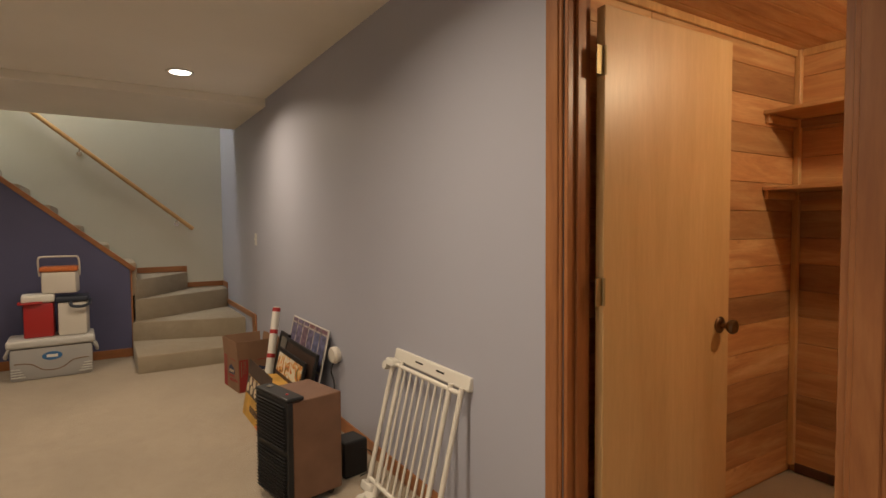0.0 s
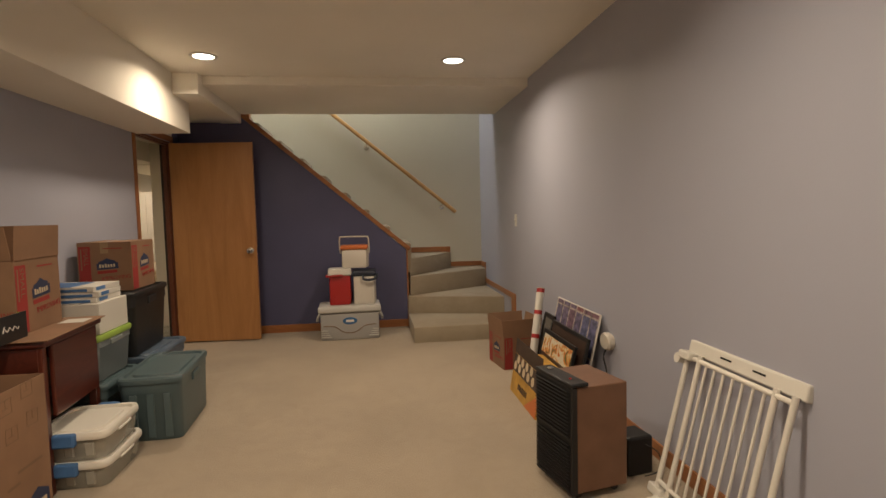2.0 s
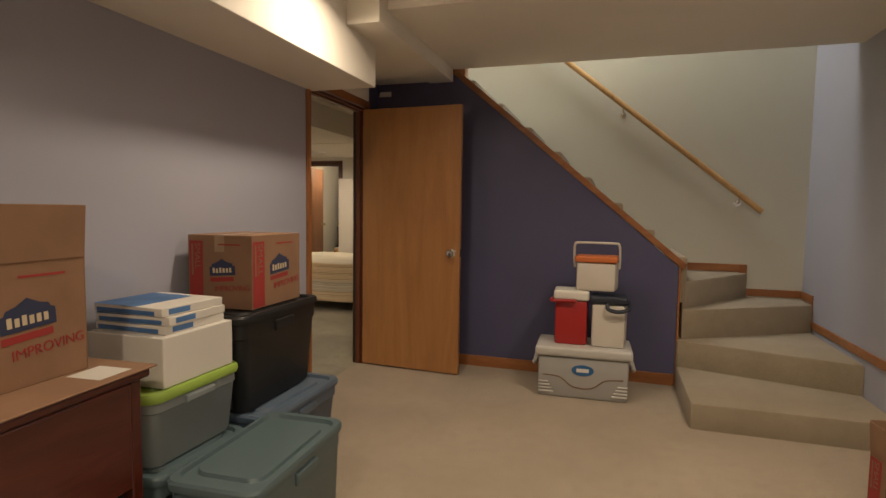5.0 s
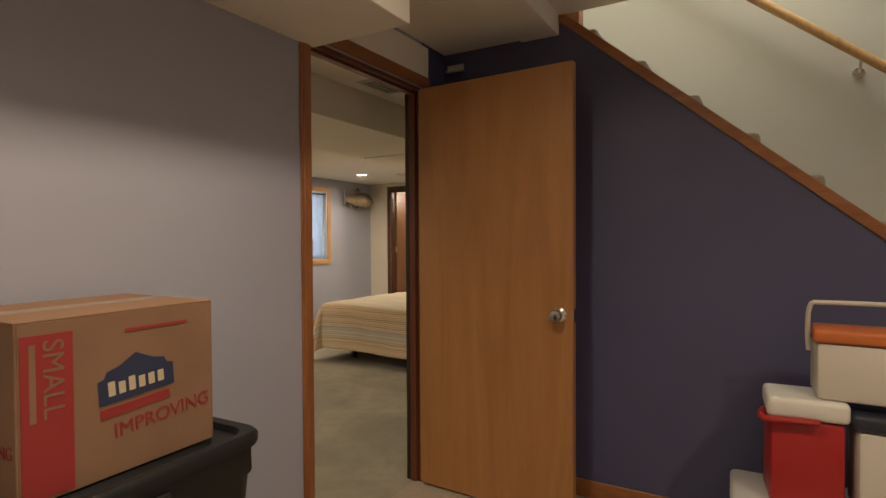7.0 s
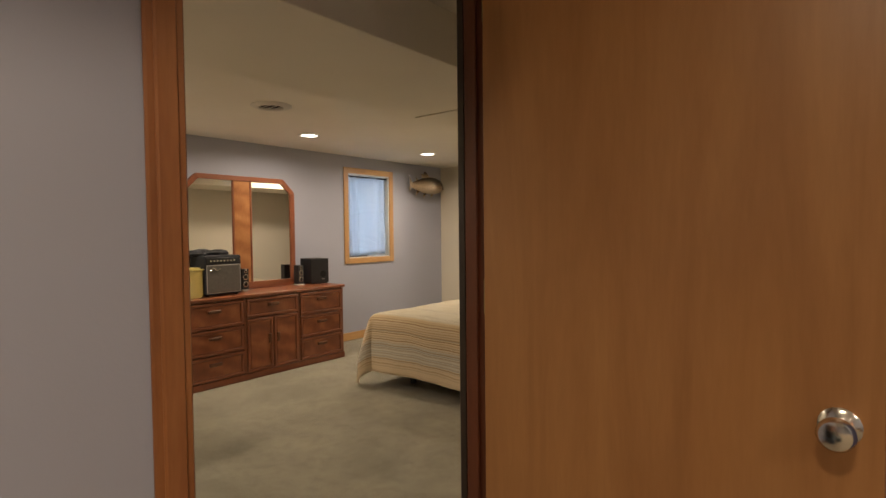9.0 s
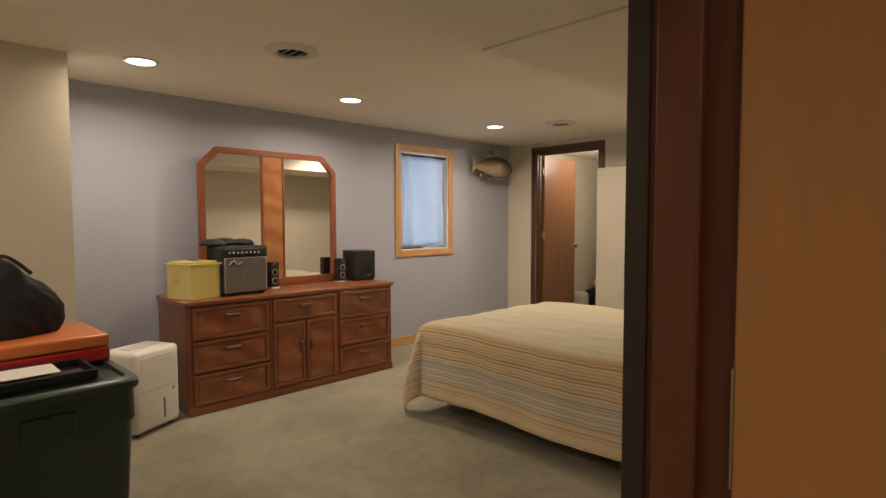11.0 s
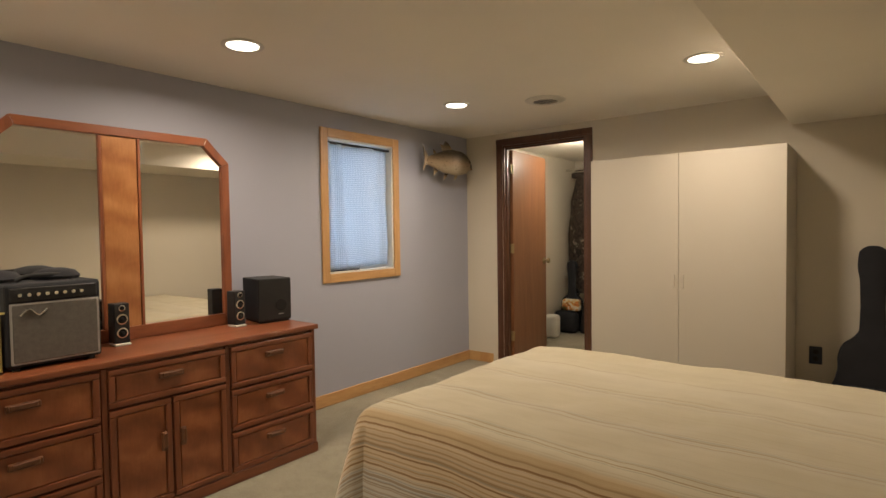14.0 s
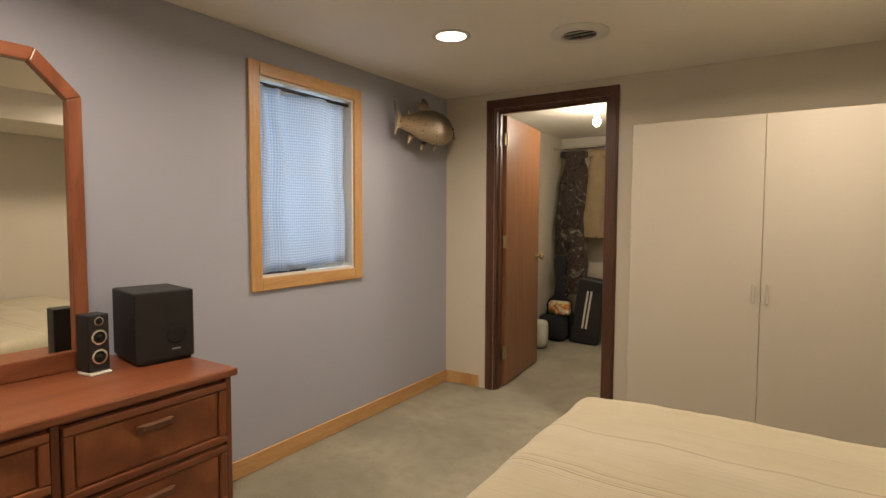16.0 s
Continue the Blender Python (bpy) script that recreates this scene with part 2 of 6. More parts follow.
BRICK_P = paint("rust print", (0.20, 0.06, 0.03), 0.55, 0.15, 9)
GOLD_P = paint("yellow carton print", (0.48, 0.27, 0.045), 0.55, 0.25, 9)
CHOC_P = paint("dark brown carton print", (0.05, 0.028, 0.02), 0.5, 0.3, 9)
CREAM_P = paint("cream print", (0.60, 0.50, 0.34), 0.6, 0.1)
LENS = glow("lit lamp lens", (1.0, 0.93, 0.80), 6.0)
BULB = glow("lit bulb glass", (1.0, 0.92, 0.78), 40.0)
CLEARP = clear("cloudy clear plastic", (0.55, 0.54, 0.48), 0.25, 0.5)
CLEAR_G = clear("cloudy grey plastic", (0.28, 0.32, 0.33), 0.25, 0.75)
GLOWY = clear("yellow film", (0.82, 0.70, 0.24), 0.3, 0.42)


def mirror_glass():
    m, t, b = nodes("mirror glass")
    b.inputs["Base Color"].default_value = (0.93, 0.93, 0.90, 1)
    b.inputs["Metallic"].default_value, b.inputs["Roughness"].default_value = 1.0, 0.015
    return m


def pane_glass():
    m, t, b = nodes("window glass")
    b.inputs["Base Color"].default_value = (0.9, 0.95, 1, 1)
    b.inputs["Transmission Weight"].default_value, b.inputs["Roughness"].default_value = 1.0, 0.02
    return m


def curtain_cloth():
    m, t, b = nodes("blue check curtain cloth")
    v = mapped(t, (1, 1, 1), "UV", (0, 0, radians(45)))
    ck = t.nodes.new("ShaderNodeTexChecker")
    t.links.new(v, ck.inputs["Vector"])
    ck.inputs["Scale"].default_value = 96
    ck.inputs["Color1"].default_value, ck.inputs["Color2"].default_value = (0.44, 0.51, 0.59, 1), (0.66, 0.72, 0.78, 1)
    t.links.new(ck.outputs[0], b.inputs["Base Color"])
    b.inputs["Roughness"].default_value = 0.9
    tr = t.nodes.new("ShaderNodeBsdfTranslucent")
    t.links.new(ck.outputs[0], tr.inputs[0])
    ms = t.nodes.new("ShaderNodeMixShader")
    ms.inputs[0].default_value = 0.5
    t.links.new(b.outputs[0], ms.inputs[1])
    t.links.new(tr.outputs[0], ms.inputs[2])
    t.links.new(ms.outputs[0], t.nodes["Material Output"].inputs[0])
    return m


def spread_cloth():
    """Woven stripes along the bed: v of the UV runs across them."""
    m, t, b = nodes("striped woven bedspread")
    tc, sp = t.nodes.new("ShaderNodeTexCoord"), t.nodes.new("ShaderNodeSeparateXYZ")
    t.links.new(tc.outputs["UV"], sp.inputs[0])
    cmb = t.nodes.new("ShaderNodeCombineXYZ")
    t.links.new(sp.outputs[1], cmb.inputs[1])
    fine = tex(t, cmb.outputs[0], 74, 2, 0.6)
    at = t.nodes.new("ShaderNodeMath")
    at.operation, at.inputs[1].default_value = "DIVIDE", 2.3
    t.links.new(sp.outputs[1], at.inputs[0])
    # tan is raised so the hanging side looks lit where lamps hardly reach
    cream, soft, pale, gold, tan = (0.50, 0.45, 0.32), (0.53, 0.485, 0.37), (0.68, 0.66, 0.59), (0.54, 0.42, 0.25), (0.76, 0.63, 0.44)
    base = ramp(t, at.outputs[0], [(0.0, tan), (0.045, tan), (0.06, pale), (0.10, pale), (0.115, tan), (0.175, tan), (0.185, gold), (0.197, gold), (0.205, cream), (0.235, cream), (0.26, cream), (0.33, cream), (0.36, soft), (0.39, cream), (0.47, cream), (0.50, soft), (0.53, cream), (0.62, soft), (0.66, cream), (0.80, cream), (0.83, tan), (1.0, cream)])
    stripe = ramp(t, fine, [(0.40, (0.52, 0.40, 0.28)), (0.45, (0.97, 0.95, 0.90)), (0.56, (1, 1, 1)), (0.61, (0.60, 0.62, 0.66))])
    amount = ramp(t, at.outputs[0], [(0.0, (0.3,) * 3), (0.045, (0.75,) * 3), (0.18, (0.8,) * 3), (0.19, (0.2,) * 3), (0.218, (0.2,) * 3), (0.225, (0.9,) * 3), (0.245, (0.9,) * 3), (0.255, (0.12,) * 3), (0.345, (0.12,) * 3), (0.355, (0.6,) * 3), (0.375, (0.6,) * 3), (0.385, (0.12,) * 3), (0.49, (0.12,) * 3), (0.50, (0.75,) * 3), (0.525, (0.75,) * 3), (0.535, (0.12,) * 3), (0.63, (0.12,) * 3), (0.64, (0.55,) * 3), (0.655, (0.12,) * 3), (0.8, (0.2,) * 3), (0.82, (0.8,) * 3)])
    col = mix(t, base, stripe, amount, "MULTIPLY")
    wave = t.nodes.new("ShaderNodeMath")
    wave.operation, wave.inputs[1].default_value = "MULTIPLY", 340
    t.links.new(sp.outputs[1], wave.inputs[0])
    sine = t.nodes.new("ShaderNodeMath")
    sine.operation = "SINE"
    t.links.new(wave.outputs[0], sine.inputs[0])
    # cords of the hanging side, kept light for the same brightening
    cord = ramp(t, at.outputs[0], [(0.03, (0.25,) * 3), (0.06, (0.9,) * 3), (0.185, (0.9,) * 3), (0.2, (0.0,) * 3)])
    col = mix(t, col, ramp(t, sine.outputs[0], [(0.0, (1, 1, 1)), (0.45, (0.98, 0.96, 0.93)), (0.85, (0.72, 0.62, 0.50))]), cord, "MULTIPLY")
    col = mix(t, col, ramp(t, tex(t, mapped(t), 5, 4, 0.6), [(0.3, (0.92, 0.91, 0.89)), (0.7, (1, 1, 1))]), 1.0, "MULTIPLY")
    t.links.new(col, b.inputs["Base Color"])
    b.inputs["Roughness"].default_value = 0.92
    b.inputs["Sheen Weight"].default_value = 0.2
    v = mapped(t)
    hgt = mix(t, tex(t, v, 260, 2), fine, 0.5)
    bump(t, b, hgt, 0.35, 0.004)
    return m


def camo_cloth():
    m, t, b = nodes("woodland pattern cloth")
    v = mapped(t)
    n = tex(t, v, 10, 5, 0.65, 1.5)
    t.links.new(ramp(t, n, [(0.40, (0.014, 0.011, 0.009)), (0.49, (0.06, 0.04, 0.03)), (0.55, (0.022, 0.018, 0.014)), (0.66, (0.22, 0.18, 0.14))]), b.inputs["Base Color"])
    b.inputs["Roughness"].default_value = 0.95
    bump(t, b, tex(t, v, 120, 3), 0.5, 0.006)
    return m


def fish_skin():
    m, t, b = nodes("glossy trout skin")
    g = t.nodes.new("ShaderNodeSeparateXYZ")
    tc = t.nodes.new("ShaderNodeTexCoord")
    t.links.new(tc.outputs["Generated"], g.inputs[0])
    spots = tex(t, mapped(t), 70, 2)
    body = ramp(t, g.outputs[2], [(0.12, (0.48, 0.40, 0.28)), (0.42, (0.34, 0.25, 0.15)), (0.62, (0.16, 0.115, 0.065)), (0.8, (0.05, 0.036, 0.02))])
    t.links.new(mix(t, body, (0.03, 0.02, 0.012), ramp(t, spots, [(0.60, (0, 0, 0)), (0.68, (0.8, 0.8, 0.8))])), b.inputs["Base Color"])
    b.inputs["Roughness"].default_value, b.inputs["Metallic"].default_value = 0.42, 0.25
    bump(t, b, tex(t, mapped(t), 140, 2), 0.5, 0.004)
    return m


def collage():
    """Columns of small faded photographs."""
    m, t, b = nodes("picture sheet print")
    tc, sp, cmb = t.nodes.new("ShaderNodeTexCoord"), t.nodes.new("ShaderNodeSeparateXYZ"), t.nodes.new("ShaderNodeCombineXYZ")
    t.links.new(tc.outputs["Generated"], sp.inputs[0])
    t.links.new(sp.outputs[1], cmb.inputs[0])
    t.links.new(sp.outputs[2], cmb.inputs[1])
    v = cmb.outputs[0]
    br = t.nodes.new("ShaderNodeTexBrick")
    t.links.new(v, br.inputs["Vector"])
    br.offset = 0.0
    for k, q in (("Scale", 1.0), ("Mortar Size", 0.012), ("Brick Width", 0.165), ("Row Height", 0.47)):
        br.inputs[k].default_value = q
    br.inputs["Color1"].default_value, br.inputs["Color2"].default_value, br.inputs["Mortar"].default_value = (0.13, 0.17, 0.33, 1), (0.27, 0.10, 0.09, 1), (0.50, 0.44, 0.38, 1)
    t.links.new(mix(t, br.outputs[0], ramp(t, tex(t, mapped(t), 26, 4), [(0.35, (0.25, 0.25, 0.28)), (0.62, (1, 1, 1))]), 0.9, "MULTIPLY"), b.inputs["Base Color"])
    b.inputs["Roughness"].default_value = 0.5
    return m


def flowers():
    m, t, b = nodes("flower print")
    n = tex(t, mapped(t), 15, 3, 0.6, 1.0)
    t.links.new(ramp(t, n, [(0.36, (0.10, 0.14, 0.04)), (0.42, (0.58, 0.13, 0.03)), (0.49, (0.60, 0.42, 0.12)), (0.53, (0.64, 0.60, 0.50))]), b.inputs["Base Color"])
    b.inputs["Roughness"].default_value = 0.5
    return m


MIRROR, PANE, CURTAIN, SPREAD, CAMO = mirror_glass(), pane_glass(), curtain_cloth(), spread_cloth(), camo_cloth()
FISH, COLLAGE, FLOWERS = fish_skin(), collage(), flowers()

# ---- building helpers ----
def box(x0, x1, y0, y1, z0, z1, bev=0.0, seg=2, bm=None, m=None):
    """Adds a box with softened edges to a bmesh."""
    out = bm if bm is not None else bmesh.new()
    tmp = bmesh.new()
    bmesh.ops.create_cube(tmp, size=1.0)
    for v in tmp.verts:
        v.co = Vector((x0 + (v.co.x + 0.5) * (x1 - x0), y0 + (v.co.y + 0.5) * (y1 - y0), z0 + (v.co.z + 0.5) * (z1 - z0)))
    if bev:
        bmesh.ops.bevel(tmp, geom=tmp.edges[:], offset=bev, segments=seg, affect="EDGES", profile=0.5)
    return join(out, tmp, m)


def join(out, tmp, m=None):
    if m is not None:
        bmesh.ops.transform(tmp, matrix=m, verts=tmp.verts)
    me = bpy.data.meshes.new("tmp")
    tmp.to_mesh(me)
    tmp.free()
    out.from_mesh(me)
    bpy.data.meshes.remove(me)
    return out


def tube(a, b, r0, r1=None, n=16, bm=None):
    out = bm if bm is not None else bmesh.new()
    a, b = Vector(a), Vector(b)
    tmp = bmesh.new()
    bmesh.ops.create_cone(tmp, cap_ends=True, segments=n, radius1=r0, radius2=r0 if r1 is None else r1, depth=(b - a).length)
    rot = (b - a).to_track_quat("Z", "Y").to_matrix().to_4x4()
    return join(out, tmp, Matrix.Translation((a + b) / 2) @ rot)


def lathe(profile, n=24, bm=None, m=None, caps=True):
    """Turns (radius, height) pairs about z."""
    out = bm if bm is not None else bmesh.new()
    tmp = bmesh.new()
    rings = [[tmp.verts.new((r * math.cos(2 * math.pi * i / n), r * math.sin(2 * math.pi * i / n), z)) for i in range(n)] for r, z in profile]
    for a, b in zip(rings, rings[1:]):
        for i in range(n):
            tmp.faces.new((a[i], a[(i + 1) % n], b[(i + 1) % n], b[i]))
    if caps:
        tmp.faces.new(rings[0][::-1])
        tmp.faces.new(rings[-1])
    bmesh.ops.recalc_face_normals(tmp, faces=tmp.faces)
    return join(out, tmp, m)


def prism(pts, h0, h1, bev=0.0, bm=None, m=None):
    """Extrudes an outline (x, y) from h0 to h1 in z."""
    out = bm if bm is not None else bmesh.new()
    tmp = bmesh.new()
    lo, hi = [tmp.verts.new((x, y, h0)) for x, y in pts], [tmp.verts.new((x, y, h1)) for x, y in pts]
    n = len(pts)
    tmp.faces.new(lo[::-1])
    tmp.faces.new(hi)
    for i in range(n):
        tmp.faces.new((lo[i], lo[(i + 1) % n], hi[(i + 1) % n], hi[i]))
    bmesh.ops.recalc_face_normals(tmp, faces=tmp.faces)
    if bev:
        bmesh.ops.bevel(tmp, geom=tmp.edges[:], offset=bev, segments=2, affect="EDGES", profile=0.5)
    return join(out, tmp, m)


def bent(points, r, n=10, res=4):
    """A round rod or cable through the points, as a mesh."""
    out = bmesh.new()
    pts = [Vector(p) for p in points]
    path = []
    for i in range(len(pts) - 1):
        p0, p1, p2, p3 = pts[max(0, i - 1)], pts[i], pts[i + 1], pts[min(len(pts) - 1, i + 2)]
        for k in range(res):
            u = k / res
            path.append(0.5 * (2 * p1 + (p2 - p0) * u + (2 * p0 - 5 * p1 + 4 * p2 - p3) * u * u + (3 * p1 - p0 - 3 * p2 + p3) * u ** 3))
    path.append(pts[-1])
    rings = []
    for i, p in enumerate(path):
        d = (path[min(i + 1, len(path) - 1)] - path[max(i - 1, 0)]).normalized()
        q = d.to_track_quat("Z", "Y")
        rings.append([out.verts.new(p + q @ Vector((r * math.cos(2 * math.pi * k / n), r * math.sin(2 * math.pi * k / n), 0))) for k in range(n)])
    for a, b in zip(rings, rings[1:]):
        for k in range(n):
            out.faces.new((a[k], a[(k + 1) % n], b[(k + 1) % n], b[k]))
    out.faces.new(rings[0][::-1])
    out.faces.new(rings[-1])
    bmesh.ops.recalc_face_normals(out, faces=out.faces)
    return out


def part(name, bm, material, parent=None, label="", smooth=False):
    me = bpy.data.meshes.new(name)
    bm.to_mesh(me)
    bm.free()
    me.materials.append(material)
    if smooth:
        me.polygons.foreach_set("use_smooth", [True] * len(me.polygons))
        me.set_sharp_from_angle(angle=radians(40))
    ob = new(name, me)
    if parent is not None:
        ob.parent = parent
    if label:
        tagged(ob, label)
    return ob


def thing(name, label, category, x=0, y=0, z=0, rz=0, group="", kind="", rx=0, ry=0):
    e = new(name)
    e.empty_display_size = 0.1
    e.matrix_world = pose(x, y, z, rx, ry, rz)
    return tagged(e, label, category, group, kind)


def struct(name, bm, material, label):
    return tagged(part(name, bm, material), label, kind="structure")


def words(name, text, size, material, parent, m, label=""):
    cu = bpy.data.curves.new(name, "FONT")
    cu.body, cu.size, cu.extrude = text, size, 0.0006
    tmp = bpy.data.objects.new(name, cu)
    scene.collection.objects.link(tmp)
    me = bpy.data.meshes.new_from_object(tmp.evaluated_get(bpy.context.evaluated_depsgraph_get()))
    bpy.data.objects.remove(tmp)
    me.materials.clear()
    me.materials.append(material)
    ob = new(name, me)
    ob.parent = parent
    ob.matrix_local = m
    return ob


# ---- structure: storage room ----
def floors():
    struct("floor_storage_room", box(XL - 0.045, XR + 0.1, -3.0, 6.9, -0.06, 0.0), CARPET_A, "beige low pile carpet over the storage room floor")
    struct("floor_bedroom", box(XW - 0.1, XL - 0.049, 4.0, 13.15, -0.064, -0.002), CARPET_B, "grey green plush carpet over the bedroom floor")
    struct("floor_closet", box(XR + 0.104, 3.2, -0.6, 1.5, -0.06, -0.004), CARPET_A, "beige carpet in the cedar closet")


def walls_a():
    b = box(XR, XR + 0.10, -3.0, 0.345, 0, ZA)
    box(XR, XR + 0.10, 1.13, 7.07, 0, 4.6, bm=b)
    box(XR, XR + 0.10, 0.345, 1.13, 2.03, ZA, bm=b)
    struct("wall_east", b, WALL, "long lavender grey painted wall")
    b = box(XLB, XL, -3.0, 5.03, 0, ZA)
    box(XLB, XL, 5.03, 5.86, 2.03, ZA, bm=b)
    struct("wall_west", b, WALL, "lavender grey painted wall with a doorway")
    struct("wall_west_corner", box(XLB, XL, 5.86, 6.22, 0, ZA), BLUE, "deep violet blue strip of wall beside the doorway")
    struct("wall_south", box(XLB, XR + 0.1, -3.1, -3.0, 0, ZA), WALL, "lavender grey painted end wall")
    pts = [(XL, 0), (0.24, 0), (0.24, 0.862), (-1.48, 2.36), (-1.48, ZA), (XL, ZA)]
    b = prism(pts, 0, 0.10, m=Matrix(((1, 0, 0, 0), (0, 0, 1, YBLUE), (0, 1, 0, 0), (0, 0, 0, 1))))
    struct("wall_under_stairs", b, BLUE, "deep violet blue painted wall under the staircase")
    b = box(-2.10, XR, YSTAIR, YSTAIR + 0.10, 0, 4.6)
    box(-2.9, -2.10, YSTAIR, YSTAIR + 0.10, 2.26, 4.6, bm=b)
    struct("wall_stairwell", b, GREEN_W, "pale grey green painted stairwell wall")
    struct("wall_stairwell_upper", box(-3.0, XR, 6.10, 6.20, ZA, 4.6), GREEN_W, "upper stairwell wall above the ceiling")
    struct("wall_stairwell_end", box(-3.0, -2.9, 6.10, 7.07, 2.2, 4.6), GREEN_W, "pale wall at the top of the stairs")
    struct("ceiling_stairwell", box(-3.0, XR + 0.1, 6.10, 7.07, 4.6, 4.7), CEIL, "white ceiling high over the stairwell")


def ceilings_a():
    struct("ceiling_storage_room", box(XLB, XR + 0.1, -3.1, 6.10, ZA, ZA + 0.1), CEIL, "off white painted drywall ceiling")
    struct("soffit_west", box(XL, -1.66, -3.0, 5.07, ZS, ZA, 0.004), CEIL, "boxed duct soffit along the wall")
    struct("soffit_end", box(-1.46, XR, 4.78, 6.098, 2.35, ZA, 0.004), CEIL, "dropped ceiling panel before the stairs")
    struct("trim_over_door", box(XL, XL + 0.006, 5.075, 5.915, 2.0945, 2.2495), CEIL, "white painted strip over the doorway")
    b = box(XL, -1.66, 5.072, 6.098, 2.265, ZA, 0.004)
    box(-1.659, -1.462, 4.68, 6.098, 2.255, ZA, 0.004, bm=b)
    struct("soffit_corner", b, CEIL, "boxed corner soffit over the doorway")


def casing(name, axis, at, lo, hi, top, w, d, mats, label, sign=1, foot=0.0, head=True):
    """Flat moulded door or window casing on a wall: two legs and a head, each stepped."""
    e = thing(name, label, "", kind="structure")
    def piece(n, u0, u1, z0, z1, mt):
        b = bmesh.new()
        for k, (cut, dd) in enumerate(((0.0, d * 0.65), (0.012, d))):
            a, c = (at, at + sign * dd) if sign > 0 else (at - dd, at)
            uu0, uu1, zz0, zz1 = (u0 + cut, u1 - cut, z0, z1) if z1 - z0 > u1 - u0 else (u0, u1, z0 + cut, z1 - cut)
            if axis == "x":
                box(a, c, uu0, uu1, zz0, zz1, 0.003, 1, b)
            else:
                box(uu0, uu1, a, c, zz0, zz1, 0.003, 1, b)
        part(n, b, mt, e)
    piece("casing_leg", lo - w, lo, foot, top, mats[0])
    piece("casing_leg", hi, hi + w, foot, top, mats[0])
    if head:
        piece("casing_head", lo - w, hi + w, top, top + w, mats[1])
    return e


def jamb(name, axis, a0, a1, lo, hi, top, t, mat, label):
    e = thing(name, label, "", kind="structure")
    mid = (a0 + a1) / 2
    for u0, u1, z0, z1, n in ((lo, lo + t, 0, top, "jamb_side"), (hi - t, hi, 0, top, "jamb_side"), (lo + t, hi - t, top - t, top, "jamb_head")):
        for s0, s1, cut in ((a0, a1, 0), (mid - 0.018, mid + 0.018, 0.012)):
            v0, v1, w0, w1 = u0, u1, z0, z1
            if cut:
                n = "door_stop"
                if u0 == lo:
                    v0, v1 = lo + t, lo + t + cut
                elif u1 == hi and z0 == 0:
                    v0, v1 = hi - t - cut, hi - t
                if z0 > 0:
                    w0, w1 = top - t - cut, top - t
            b = box(s0, s1, v0, v1, w0, w1, 0.002, 1) if axis == "x" else box(v0, v1, s0, s1, w0, w1, 0.002, 1)
            part(n, b, mat, e)
    return e


def knob(parent, at, direction, mat):
    """Round door knob with rose and neck, pointing along direction."""
    q = Vector(direction).to_track_quat("Z", "Y").to_matrix().to_4x4()
    prof = [(0.032, 0), (0.032, 0.004), (0.026, 0.009), (0.012, 0.012), (0.011, 0.03), (0.02, 0.036), (0.027, 0.046), (0.028, 0.056), (0.023, 0.064), (0.012, 0.067)]
    part("knob", lathe(prof, 20, m=Matrix.Translation(at) @ q), mat, parent, "", True)


def slab_door(name, label, hx, hy, rz, w, h, veneer, knob_mat, knob_z=0.92, hinge_mat=BRASS, flip=1):
    """Flush door: origin at the hinge edge, leaf along +x, thickness in y."""
    e = thing(name, label, "door", hx, hy, 0.012, rz)
    part("leaf", box(0, w, -0.0175, 0.0175, 0, h, 0.002, 1), veneer, e)
    for s in (1, -1):
        knob(e, (w - 0.06, s * 0.0175, knob_z), (0, s, 0), knob_mat)
    part("latch_plate", box(w, w + 0.002, -0.011, 0.011, knob_z - 0.028, knob_z + 0.028, 0.0005, 1), knob_mat, e)
    for z in (0.20, h / 2 + 0.03, h - 0.22):
        b = tube((-0.004, flip * 0.0215, z), (-0.004, flip * 0.0215, z + 0.09), 0.006, n=10)
        box(-0.035, 0.0, flip * 0.0175 - 0.001, flip * 0.0175 + 0.001, z, z + 0.09, bm=b)
        box(-0.0016, 0.0, -0.0165, 0.0165, z, z + 0.09, bm=b)
        part("hinge", b, hinge_mat, e)
    return e


